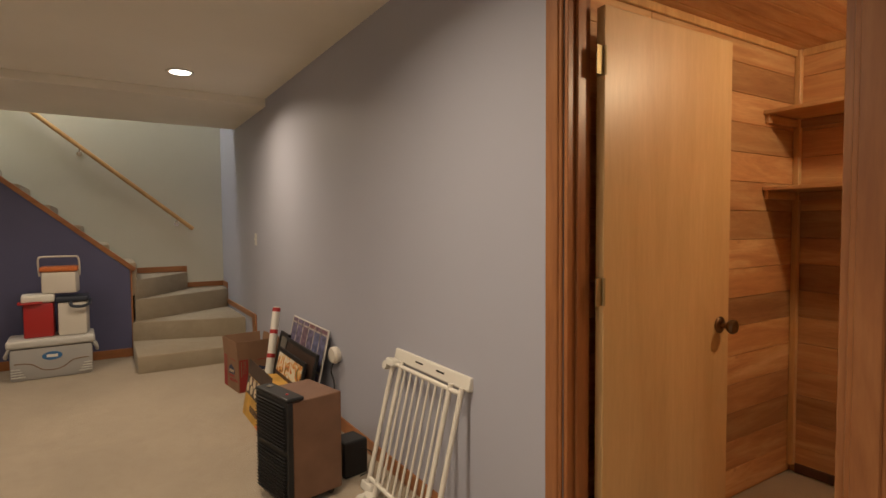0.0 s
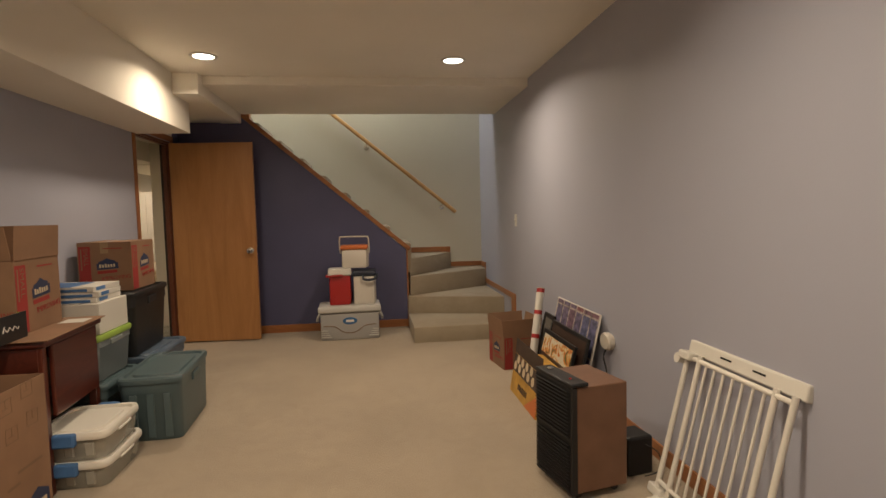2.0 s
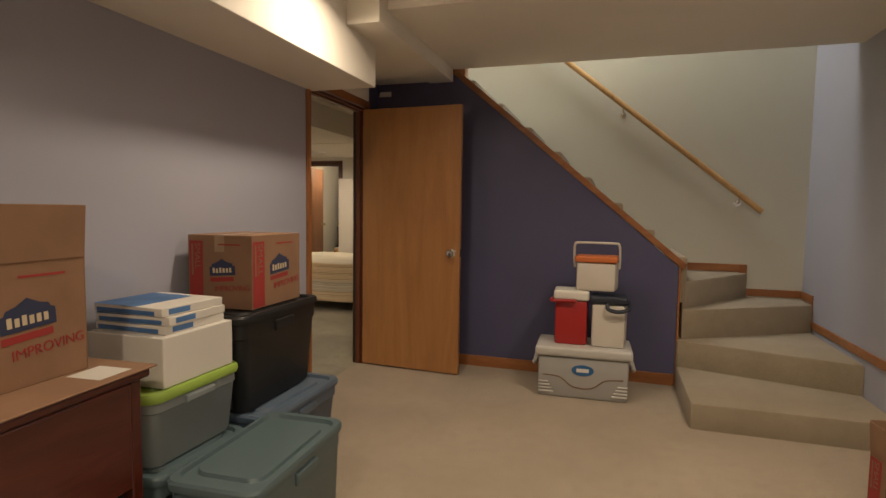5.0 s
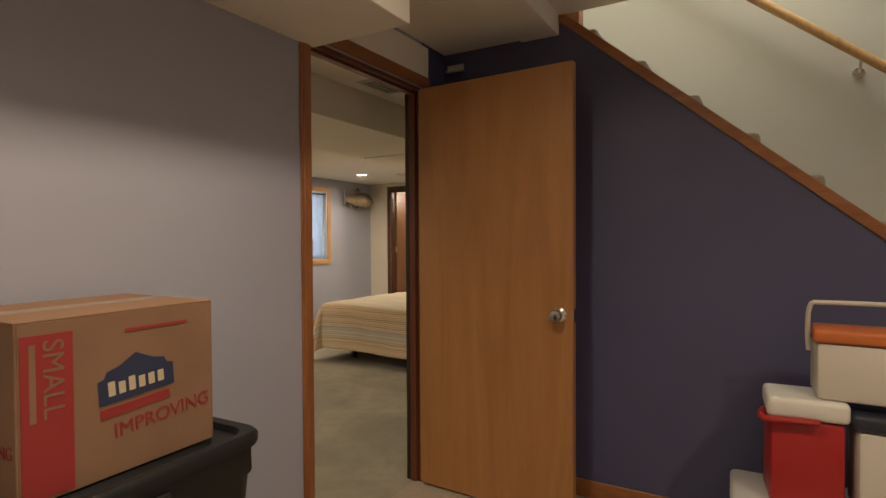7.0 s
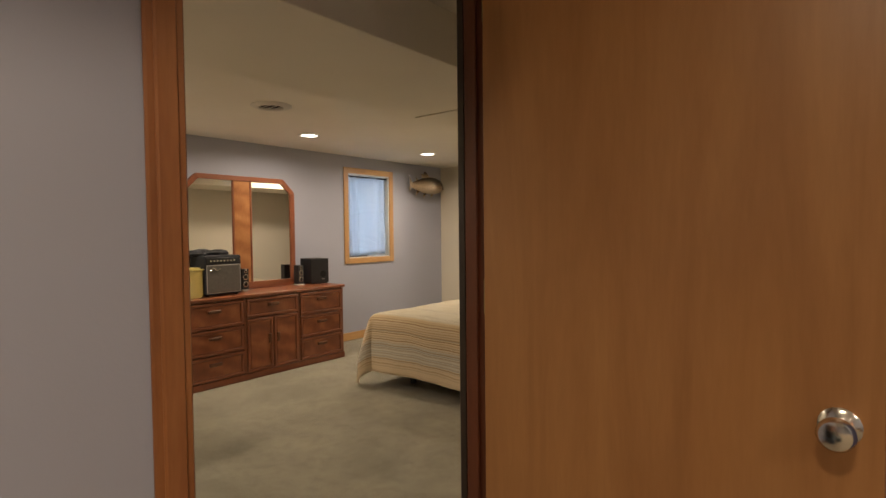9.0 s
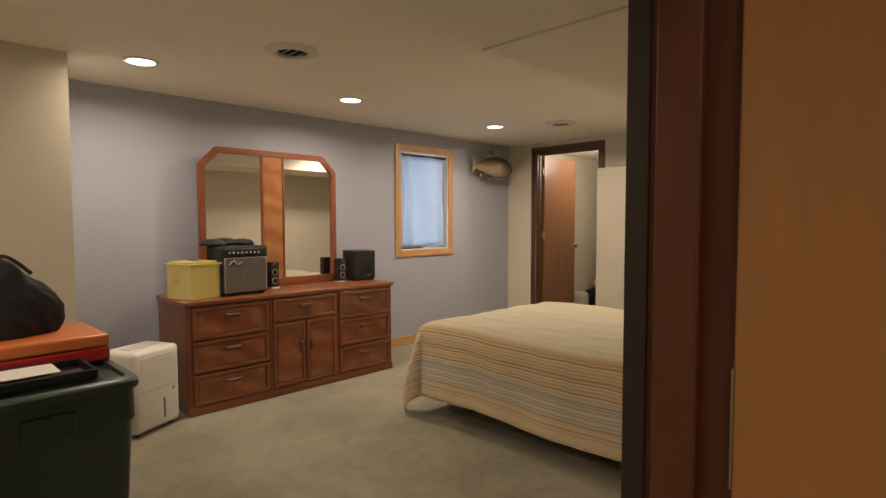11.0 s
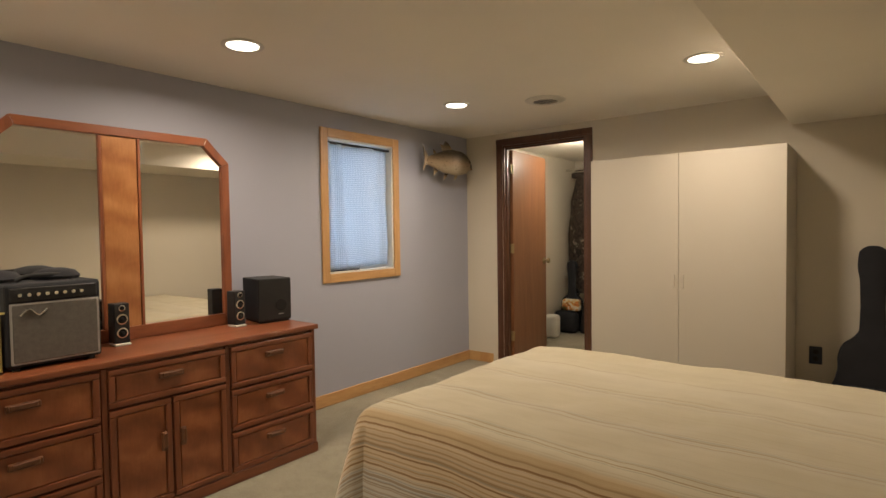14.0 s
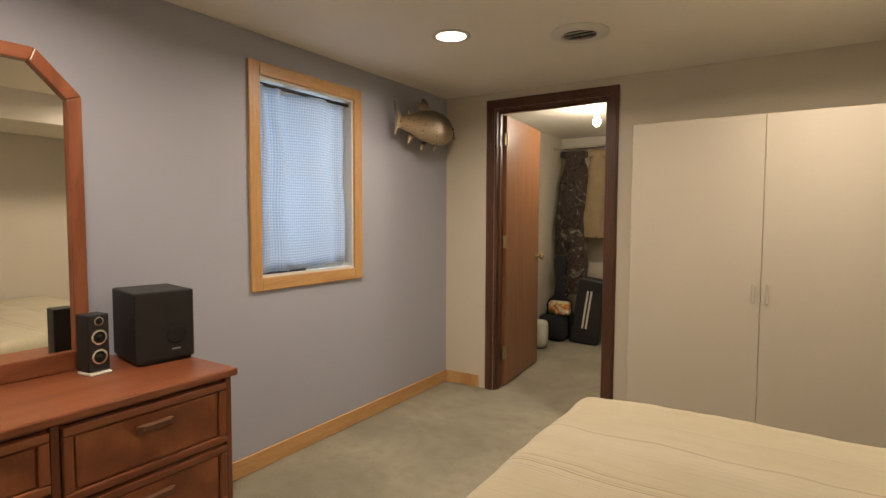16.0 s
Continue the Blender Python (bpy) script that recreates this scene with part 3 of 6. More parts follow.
def trims():
    h, d = 0.085, 0.012
    segs = [("baseboard", box(XR - d, XR, 1.21, 5.28, 0, h, 0.003, 1), OAK_Y), ("baseboard", box(XR - d, XR, -3, 0.268, 0, h, 0.003, 1), OAK_Y),
            ("baseboard", box(XL + d, 0.24, YBLUE - d, YBLUE, 0, h, 0.003, 1), OAK_X), ("baseboard", box(XL, XL + d, -3, 4.97, 0, h, 0.003, 1), OAK_Y)]
    for n, b, m in segs:
        struct(n, b, m, "honey oak baseboard along the wall foot")
    for b, m in ((box(XW, XW + d, 6.05, YN, 0, 0.09, 0.003, 1), PINE_Y), (box(XW + d, -5.80, YN - d, YN, 0, 0.09, 0.003, 1), PINE), (box(-4.75, XE, YN - d, YN, 0, 0.09, 0.003, 1), PINE)):
        struct("baseboard", b, m, "pale pine baseboard along the bedroom wall")
    # doorway between the rooms
    casing("door_1_casing", "x", XL, 5.05, 5.86, 2.035, 0.057, 0.014, (OAK, OAK_Y), "honey oak casing round the doorway", 1, head=False)
    struct("door_1_head_casing", box(XL, XL + 0.014, 5.075, 5.917, 2.036, 2.093, 0.003, 1), OAK_Y, "honey oak head casing over the doorway")
    casing("door_1_casing_inner", "x", XLB, 5.03, 5.86, 2.035, 0.057, 0.012, (NEAR_BLACK, NEAR_BLACK), "near black casing on the bedroom side", -1, head=False)
    jamb("door_1_jamb", "x", XLB, XL, 5.03, 5.86, 2.03, 0.018, REDOAK, "dark red stained jamb lining the doorway, shade painted in")
    # thin strip whose black stands for the shadow gap at the jamb edge
    struct("trim", box(XLB - 0.002, XLB + 0.019, 5.8385, 5.8418, 0, 2.01, 0.001, 1), NEAR_BLACK, "dark strip painting the shadow gap on the doorway jamb")
    # cedar closet doorway
    casing("door_2_casing", "x", XR, 0.345, 1.13, 2.035, 0.075, 0.016, (OAK, OAK_Y), "honey oak casing round the closet doorway", -1)
    jamb("door_2_jamb", "x", XR, XR + 0.10, 0.345, 1.13, 2.03, 0.018, OAK, "honey oak jamb lining the closet doorway")
    # far closet doorway in the bedroom
    casing("door_3_casing", "y", YN, -5.685, -4.875, 2.03, 0.062, 0.014, (WALNUT, WALNUT), "walnut brown casing round the far closet doorway", -1)
    jamb("door_3_jamb", "y", YN, YN + 0.10, -5.685, -4.875, 2.03, 0.018, WALNUT, "walnut brown jamb lining the far closet doorway")


floors()
walls_a()
ceilings_a()
trims()
slab_door("door_1", "golden birch flush door standing open", -2.106, 5.838, -3.2, 0.81, 2.005, VENEER, CHROME, 0.915, BRASS, 1)
slab_door("door_2", "pale birch flush closet door standing open inward", 1.385, 1.084, -1.0, 0.70, 1.975, VENEER_P, BRONZE, 0.89, BRASS, -1)
slab_door("door_3", "reddish lauan flush door standing open into the closet", -5.66, 10.70, 95, 0.78, 1.99, LAUAN, BRASS, 0.92, BRASS, -1)


# ---- structure: staircase ----
def staircase():
    e = thing("staircase", "beige carpeted winder staircase with honey oak trim", "staircase", 0.275, 5.28, 0)
    def rel(b):
        bmesh.ops.translate(b, vec=(-0.275, -5.28, 0), verts=b.verts)
        return b
    x0, rise, run = 0.245, 0.19, 0.2265
    outlines = [[(x0, 5.28), (XR, 5.28), (XR, YSTAIR), (x0, YSTAIR)],
                [(x0, 6.06), (XR, 5.76), (XR, YSTAIR), (x0, YSTAIR)],
                [(x0 + 0.03, 6.10), (XR, 6.70), (XR, YSTAIR), (x0 + 0.03, YSTAIR)],
                [(x0 + 0.03, 6.11), (0.87, YSTAIR), (x0 + 0.03, YSTAIR)]]
    tops = (0, 0.155, 0.345, 0.56, 0.76)
    for i, o in enumerate(outlines):
        part("step", rel(prism(o, tops[i] - 0.05, tops[i + 1], 0.016)), CARPET_S, e, "", True)
    for i in range(9):
        x = x0 + 0.03 - i * run
        z = (4 + i) * rise
        part("step", rel(box(x - run - 0.03, x + 0.025, 6.12, YSTAIR, z - 0.16, z + rise - 0.008, 0.024)), CARPET_S, e, "", True)
    # sloping cap over the blue wall, end post and stepped skirting
    ang = math.atan2(2.345 - 0.865, 1.74)
    cap = box(-0.01, 2.33, -0.012, 0.112, 0.014, 0.058, 0.004, 2, m=Matrix.Translation((0.25, YBLUE, 0.845)) @ Matrix.Rotation(math.pi, 4, "Z") @ Matrix.Translation((0, -0.1, 0)) @ Matrix.Rotation(-ang, 4, "Y"))
    part("cap_rail", rel(cap), OAK_X, e, "honey oak sloping cap rail")
    part("end_post", rel(box(0.2405, 0.256, YBLUE - 0.014, YBLUE + 0.11, 0, 0.862, 0.003, 1)), OAK, e, "honey oak end trim")
    sk = [(XR - 0.012, XR, 5.40, 6.75, 0.38, 0.435), (XR - 0.012, XR, 5.28, 5.42, 0.0, 0.435), (XR - 0.012, XR, 6.70, 6.76, 0.43, 0.63), (XR - 0.012, XR, 6.755, YSTAIR, 0.57, 0.63),
          (0.85, XR - 0.012, YSTAIR - 0.012, YSTAIR, 0.57, 0.63), (0.80, 0.86, YSTAIR - 0.012, YSTAIR, 0.62, 0.83), (0.27, 0.80, YSTAIR - 0.012, YSTAIR, 0.765, 0.83)]
    for s in sk:
        part("skirting", rel(box(*s, 0.003, 1)), OAK_X, e)
    struct("trim_upper_post", box(-1.50, -1.42, 6.30, 6.38, 2.2, 3.3, 0.004, 1), OAK, "oak post at the upper landing")


def handrail():
    a, b = Vector((0.93, 6.895, 1.27)), Vector((-2.2, 6.895, 3.83))
    e = thing("handrail", "round pine handrail on steel brackets", "handrail", 0.93, 6.895, 1.27)
    part("rail", tube((0, 0, 0), b - a, 0.024, n=20), PINE, e, "", True)
    for u in (0.17, 1.1, 2.3):
        p = (b - a) * (u / (a - b).to_2d().length)
        m = bent([p + Vector((0, 0, -0.02)), p + Vector((0, 0.005, -0.06)), p + Vector((0, 0.04, -0.075)), p + Vector((0, 0.074, -0.075))], 0.007)
        tube(p + Vector((0, 0.068, -0.075)), p + Vector((0, 0.075, -0.075)), 0.028, bm=m)
        part("bracket", m, CHROME, e)


staircase()
handrail()


# ---- structure: cedar closet ----
def closet_a():
    x0, x1, y0, y1, zc = XR + 0.104, 3.03, -0.6, 1.26, 2.16
    north = struct("wall_closet_north", box(x0, x1 + 0.1, y1 + 0.014, y1 + 0.08, 0, zc), CEDAR, "cedar plank closet wall")
    east = struct("wall_closet_east", box(x1 + 0.014, x1 + 0.08, y0, y1, 0, zc), CEDAR_Y, "cedar plank closet back wall")
    struct("wall_closet_south", box(x0, x1 + 0.1, y0 - 0.08, y0, 0, zc), CEDAR, "cedar plank closet side wall")
    struct("wall_closet_west", box(x0 - 0.003, x0, y0, 0.33, 0, zc), CEDAR_Y, "cedar lining beside the closet door")
    b = bmesh.new()
    for i in range(20):
        box(x0, x1 + 0.1, y0 + i * 0.095, y0 + i * 0.095 + 0.0925, zc, zc + 0.02, 0.003, 1, b)
    struct("ceiling_closet", b, CEDAR, "cedar plank closet ceiling")
    # planks, staggered, in shared lengths
    w = 0.135
    meshes = {}
    def plank(parent, mesh_key, at, rz, mat):
        L = mesh_key
        if (L, mat.name) not in meshes:
            me = bpy.data.meshes.new("plank")
            bb = box(0, L - 0.001, 0, 0.012, 0, w - 0.0015, 0.002, 1)
            bb.to_mesh(me)
            bb.free()
            me.materials.append(mat)
            meshes[(L, mat.name)] = me
        o = new("plank", meshes[(L, mat.name)])
        o.parent = parent
        o.matrix_local = pose(*at, 0, 0, rz)
    rng = random.Random(5)
    for r in range(16):
        z = r * w + 0.002
        x = x0
        first = rng.choice((0.5, 0.75, 1.0))
        for L in (first, 1.75 - first):
            plank(north, L, (x, y1, z), 0, CEDAR)
            x += L
        y = y0
        first = rng.choice((0.75, 1.0))
        for L in (first, 1.86 - first):
            plank(east, L, (x1 + 0.012, y, z), 90, CEDAR)
            y += L
    for s in ((x1 - 0.03, x1, y1 - 0.03, y1, 0.04, zc), (x1 - 0.016, x1, y0, y1 - 0.03, zc - 0.035, zc), (x0, x1 - 0.03, y1 - 0.016, y1, zc - 0.035, zc)):
        struct("trim", box(*s, 0.003, 1), PINE, "pale cedar corner strip in the closet")
    struct("trim", box(x1 - 0.012, x1, y0, y1 - 0.03, 0, 0.05, 0.003, 1), WALNUT, "dark base strip in the closet")
    for z in (1.812, 1.448):
        e = thing("closet_shelf", "cedar closet shelf on cleats", "shelf", x1, y1 - 0.96, z, group="closet shelves")
        part("board", box(-0.32, 0, -0.9, 0.96, 0, 0.019, 0.003, 1), CEDAR_Y, e)
        part("cleat", box(-0.30, 0, 0.94, 0.96, -0.04, -0.001, 0.002, 1), CEDAR, e)
        part("cleat", box(-0.018, 0, -0.9, 0.94, -0.04, -0.001, 0.002, 1), CEDAR_Y, e)


closet_a()


# ---- structure: bedroom ----
def bedroom():
    t = 0.12
    wy0, wy1, wz0, wz1 = 8.871, 9.548, 0.956, 1.947
    b = box(XW - t, XW, 6.03, wy0, 0, ZB)
    box(XW - t, XW, wy1, 13.15, 0, ZB, bm=b)
    box(XW - t, XW, wy0, wy1, 0, wz0, bm=b)
    box(XW - t, XW, wy0, wy1, wz1, ZB, bm=b)
    struct("wall_bedroom_west", b, WALL, "lavender grey bedroom wall with a small window")
    b = box(XW, -5.685, YN, YN + 0.10, 0, ZB)
    box(-4.875, XE + 0.5, YN, YN + 0.10, 0, ZB, bm=b)
    box(-5.685, -4.875, YN, YN + 0.10, 2.03, ZB, bm=b)
    struct("wall_bedroom_north", b, CREAM, "cream bedroom wall with a closet doorway")
    struct("wall_bedroom_east", box(XE, XE + 0.1, 6.79, YN, 0, ZB), CREAM, "cream bedroom wall behind the bed head")
    struct("wall_bedroom_return", box(XE + 0.1, XLB, 6.79, 6.89, 0, ZB), CREAM, "short cream wall beside the doorway")
    struct("wall_bedroom_passage", box(XLB, XLB + 0.08, 6.22, 6.89, 0, ZB), CREAM, "cream passage wall")
    struct("wall_bedroom_south", box(-5.45, XLB, 4.2, 4.3, 0, ZB), CREAM, "cream bedroom end wall")
    struct("wall_bedroom_jog", box(XW - t, -5.45, 4.2, 6.03, 0, ZB), CREAM, "cream boxed out corner wall")
    struct("ceiling_bedroom", box(XW - t, XE + 0.5, 4.2, YN + 0.1, ZB, ZB + 0.08), CEIL, "off white bedroom ceiling")
    struct("soffit_bedroom", box(-3.435, XE, 4.3, YN, 1.93, ZB, 0.003, 1), CEIL, "long boxed duct soffit over the bed side")
    struct("trim_soffit_seam", box(-3.425, XE - 0.005, 7.05, 7.062, 1.9255, 1.9299), CREAM, "drywall seam across the soffit")
    # far closet
    struct("wall_closet_2_north", box(XW, -4.0, 13.0, 13.1, 0, ZB), CREAM, "cream far closet wall")
    struct("wall_closet_2_east", box(-4.1, -4.0, YN + 0.1, 13.0, 0, ZB), CREAM, "cream far closet side wall")
    struct("wall_closet_2_west", box(XW, XW + 0.01, YN + 0.1, 13.0, 0, ZB), CREAM, "cream far closet side lining")
    struct("ceiling_closet_2", box(XW, -4.0, YN + 0.1, 13.1, ZB, ZB + 0.08), CEIL, "white far closet ceiling")
    # window
    w = thing("window_1", "small pine framed bedroom window", "", kind="structure")
    lo, hi = wy0, wy1
    for u0, u1, z0, z1, n in ((lo - 0.065, lo, wz0 - 0.065, wz1 + 0.065, "window_frame"), (hi, hi + 0.065, wz0 - 0.065, wz1 + 0.065, "window_frame"), (lo, hi, wz1, wz1 + 0.065, "window_frame"), (lo, hi, wz0 - 0.065, wz0, "window_sill")):
        part(n, box(XW, XW + 0.016, u0, u1, z0, z1, 0.004, 2), PINE if z1 - z0 > 0.5 else PINE_Y, w)
    for u0, u1, z0, z1 in ((lo, lo + 0.012, wz0, wz1), (hi - 0.012, hi, wz0, wz1), (lo + 0.012, hi - 0.012, wz1 - 0.012, wz1), (lo + 0.012, hi - 0.012, wz0, wz0 + 0.012)):
        part("window_lining", box(XW - t, XW, u0, u1, z0, z1), WHITE, w)
    for u0, u1, z0, z1 in ((lo + 0.012, lo + 0.05, wz0 + 0.012, wz1 - 0.012), (hi - 0.05, hi - 0.012, wz0 + 0.012, wz1 - 0.012), (lo + 0.05, hi - 0.05, wz0 + 0.012, wz0 + 0.05), (lo + 0.05, hi - 0.05, wz1 - 0.05, wz1 - 0.012)):
        part("sash", box(XW - 0.10, XW - 0.07, u0, u1, z0, z1, 0.003, 1), WHITE, w)
    g = part("pane", box(XW - 0.088, XW - 0.083, lo + 0.05, hi - 0.05, wz0 + 0.05, wz1 - 0.05), PANE, w)
    g.visible_shadow = False


def curtain():
    e = thing("curtain", "blue and white check curtain on a dark rod", "curtain", XW - 0.025, 9.21, 0.962)
    bm = bmesh.new()
    uv = bm.loops.layers.uv.new("uv")
    ny, nz = 90, 16
    grid = []
    for j in range(nz + 1):
        z = 0.012 + 0.935 * j / nz
        row = []
        for i in range(ny + 1):
            u = i / ny
            y = -0.325 + 0.65 * u + 0.006 * math.sin(j * 0.7 + u * 5)
            deep = 1.0 + 0.9 * math.exp(-((u - 0.28) / 0.07) ** 2)
            x = 0.017 * deep * math.sin(u * 24 + 2.6 * math.sin(u * 6) + 0.05 * j) + 0.013 * math.sin(u * 10 + j * 0.09) - 0.006
            zz = z + (1 - j / nz) ** 6 * (0.008 * math.sin(u * 11) + 0.038 * max(0.0, u - 0.3))
            row.append((bm.verts.new((x, y, zz)), u * 0.8, z))
        grid.append(row)
    for j in range(nz):
        for i in range(ny):
            q = (grid[j][i], grid[j][i + 1], grid[j + 1][i + 1], grid[j + 1][i])
            f = bm.faces.new([k[0] for k in q])
            for lp, k in zip(f.loops, q):
                lp[uv].uv = (k[1], k[2])
    c = part("cloth", bm, CURTAIN, e, "", True)
    sol = c.modifiers.new("thick", "SOLIDIFY")
    sol.thickness = 0.0015
    part("rod", tube((0.0, -0.322, 0.953), (0.0, 0.322, 0.953), 0.009), BLACK, e)
    part("hem", box(-0.004, 0.004, -0.325, -0.02, 0.0, 0.018, 0.002, 1), NAVY, e, "dark curtain hem")


bedroom()
curtain()


# ---- ceiling fixtures ----
def downlight(x, y, z, g):
    e = thing("ceiling_light", "lit recessed downlight with a white trim ring", "light", x, y, z, group=g)
    ring = lathe([(0.072, 0.0), (0.095, 0.0), (0.097, -0.004), (0.09, -0.008), (0.074, -0.006), (0.072, 0.0)], 32, caps=False)
    part("trim_ring", ring, WHITE, e, "", True)
    part("lens", lathe([(0.0715, -0.003), (0.0705, -0.005), (0.03, -0.0052)], 32), LENS, e, "glowing lens")


def ceiling_vent(x, y, z, rz):
    e = thing("ceiling_vent", "round white ceiling vent with dark curved slots", "vent", x, y, z, rz, group="ceiling vents")
    part("frame", lathe([(0.078, 0.0), (0.138, 0.0), (0.140, -0.004), (0.118, -0.013), (0.088, -0.018), (0.078, -0.012), (0.078, 0.0)], 36, caps=False), WHITE, e, "", True)
    # thin disc, its black standing for the shaded duct above
    part("backing", lathe([(0.079, -0.001), (0.079, -0.0025)], 32), HOLE, e, "dark sheet painting the shade of the opening")
    for k in range(-1, 2):
        hw = math.sqrt(0.077 ** 2 - (k * 0.042) ** 2)
        part("slat", box(-hw, hw, -0.009, 0.009, -0.0015, 0.0015, 0.001, 1, m=Matrix.Translation((0, k * 0.042, -0.012)) @ Matrix.Rotation(radians(32), 4, "X")), WHITE, e)


# the added cans get fixtures too, all out of view
for x, y in CANS_A:
    downlight(x, y, ZA, "storage room downlights")
# includes the added south can, whose fixture stays out of view
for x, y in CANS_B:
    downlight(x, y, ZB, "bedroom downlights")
ceiling_vent(-4.60, 6.875, ZB, 0)
ceiling_vent(-4.77, 9.69, ZB, 0)


def bare_bulb():
    e = thing("ceiling_bulb", "lit bare bulb in a white ceiling holder", "light", -5.20, 11.40, ZB)
    part("holder", lathe([(0.06, 0.0), (0.058, -0.02), (0.035, -0.045), (0.022, -0.075)], 24), WHITE, e, "", True)
    part("bulb", lathe([(0.014, -0.075), (0.018, -0.09), (0.029, -0.115), (0.03, -0.135), (0.02, -0.155), (0.006, -0.162)], 24), BULB, e, "glowing bulb", True)


bare_bulb()


def ceiling_register(x, y, z):
    e = thing("ceiling_register", "flat white slotted ceiling register", "vent", x, y, z)
    b = box(-0.075, 0.075, -0.15, -0.13, -0.008, 0.0, 0.002, 1)
    for a in ((-0.075, 0.075, 0.13, 0.15), (-0.075, -0.055, -0.13, 0.13), (0.055, 0.075, -0.13, 0.13)):
        box(*a, -0.008, 0.0, 0.002, 1, b)
    part("frame", b, WHITE, e)
    # flat sheet coloured as the darkness behind the slats
    part("backing", box(-0.055, 0.055, -0.13, 0.13, -0.002, -0.0005), HOLE, e, "dark sheet painting the shade of the opening")
    for k in range(9):
        part("slat", box(-0.054, 0.054, -0.118 + k * 0.029, -0.112 + k * 0.029, -0.007, -0.0025), WHITE, e)


ceiling_register(-2.5, 6.05, ZB)
e = thing("wall_bracket", "small white bracket on the blue wall", "bracket", -2.04, YBLUE, 2.185)
part("plate", box(-0.05, 0.05, -0.006, 0.0, -0.02, 0.02, 0.002, 1), WHITE, e)
part("lip", box(-0.05, 0.05, -0.03, -0.0065, -0.02, -0.014, 0.002, 1), WHITE, e)


# ---- things: storage room ----
def tote(name, label, x, y, z, w, d, h, body_mat, lid_mat, taper=0.88, rz=0, lid=True, category="storage bin", group=""):
    """Moulded bin with tapered ribbed body, thick lid with a raised panel, and end handles."""
    e = thing(name, label, category, x, y, z, rz, group)
    def ring(s, zz, r):
        hw, hd = w / 2 * s, d / 2 * s
        out = []
        for cx, cy, a0 in ((hw - r, hd - r, 0), (-hw + r, hd - r, 90), (-hw + r, -hd + r, 180), (hw - r, -hd + r, 270)):
            for k in range(5):
                a = radians(a0 + k * 22.5)
                out.append((cx + r * math.cos(a), cy + r * math.sin(a), zz))
        return out
    def loft(levels, cap=True):
        b = bmesh.new()
        rr = [[b.verts.new(p) for p in ring(s, zz, r)] for s, zz, r in levels]
        for p, q in zip(rr, rr[1:]):
            for i in range(20):
                b.faces.new((p[i], p[(i + 1) % 20], q[(i + 1) % 20], q[i]))
        b.faces.new(rr[0][::-1])
        if cap:
            b.faces.new(rr[-1])
        bmesh.ops.recalc_face_normals(b, faces=b.faces)
        return b
    t = h - 0.03
    part("body", loft([(taper * 0.97, 0.0, 0.04), (taper, 0.012, 0.045), (taper + (0.96 - taper) * 0.8, t * 0.8, 0.045), (0.965, t * 0.82, 0.045), (0.96, t, 0.045)]), body_mat, e, "", True)
    for sx in (-0.26, 0.0, 0.26):
        for sy in (1, -1):
            yy = d / 2 * (taper + 0.02)
            b = box(-0.02, 0.02, -0.006, 0.008, 0.02, t * 0.8, 0.004, 1, m=Matrix.Translation((sx * w, sy * yy, 0)) @ Matrix.Rotation(-sy * math.atan(d / 2 * (0.95 - taper) / t), 4, "X"))
            part("rib", b, body_mat, e)
    for s in (1, -1):
        part("handle", box(s * w / 2 * 0.95 - 0.014, s * w / 2 * 0.95 + 0.014, -0.075, 0.075, t * 0.80, t * 0.93, 0.008), lid_mat if name == "latch_bin" else body_mat, e)
    if lid:
        part("lid", loft([(1.0, t - 0.008, 0.05), (1.01, t, 0.05), (1.01, t + 0.018, 0.05), (0.985, t + 0.027, 0.05), (0.90, t + 0.027, 0.05), (0.88, t + 0.012, 0.05), (0.74, t + 0.012, 0.05), (0.72, t + 0.024, 0.05)]), lid_mat, e, "", True)
    return e


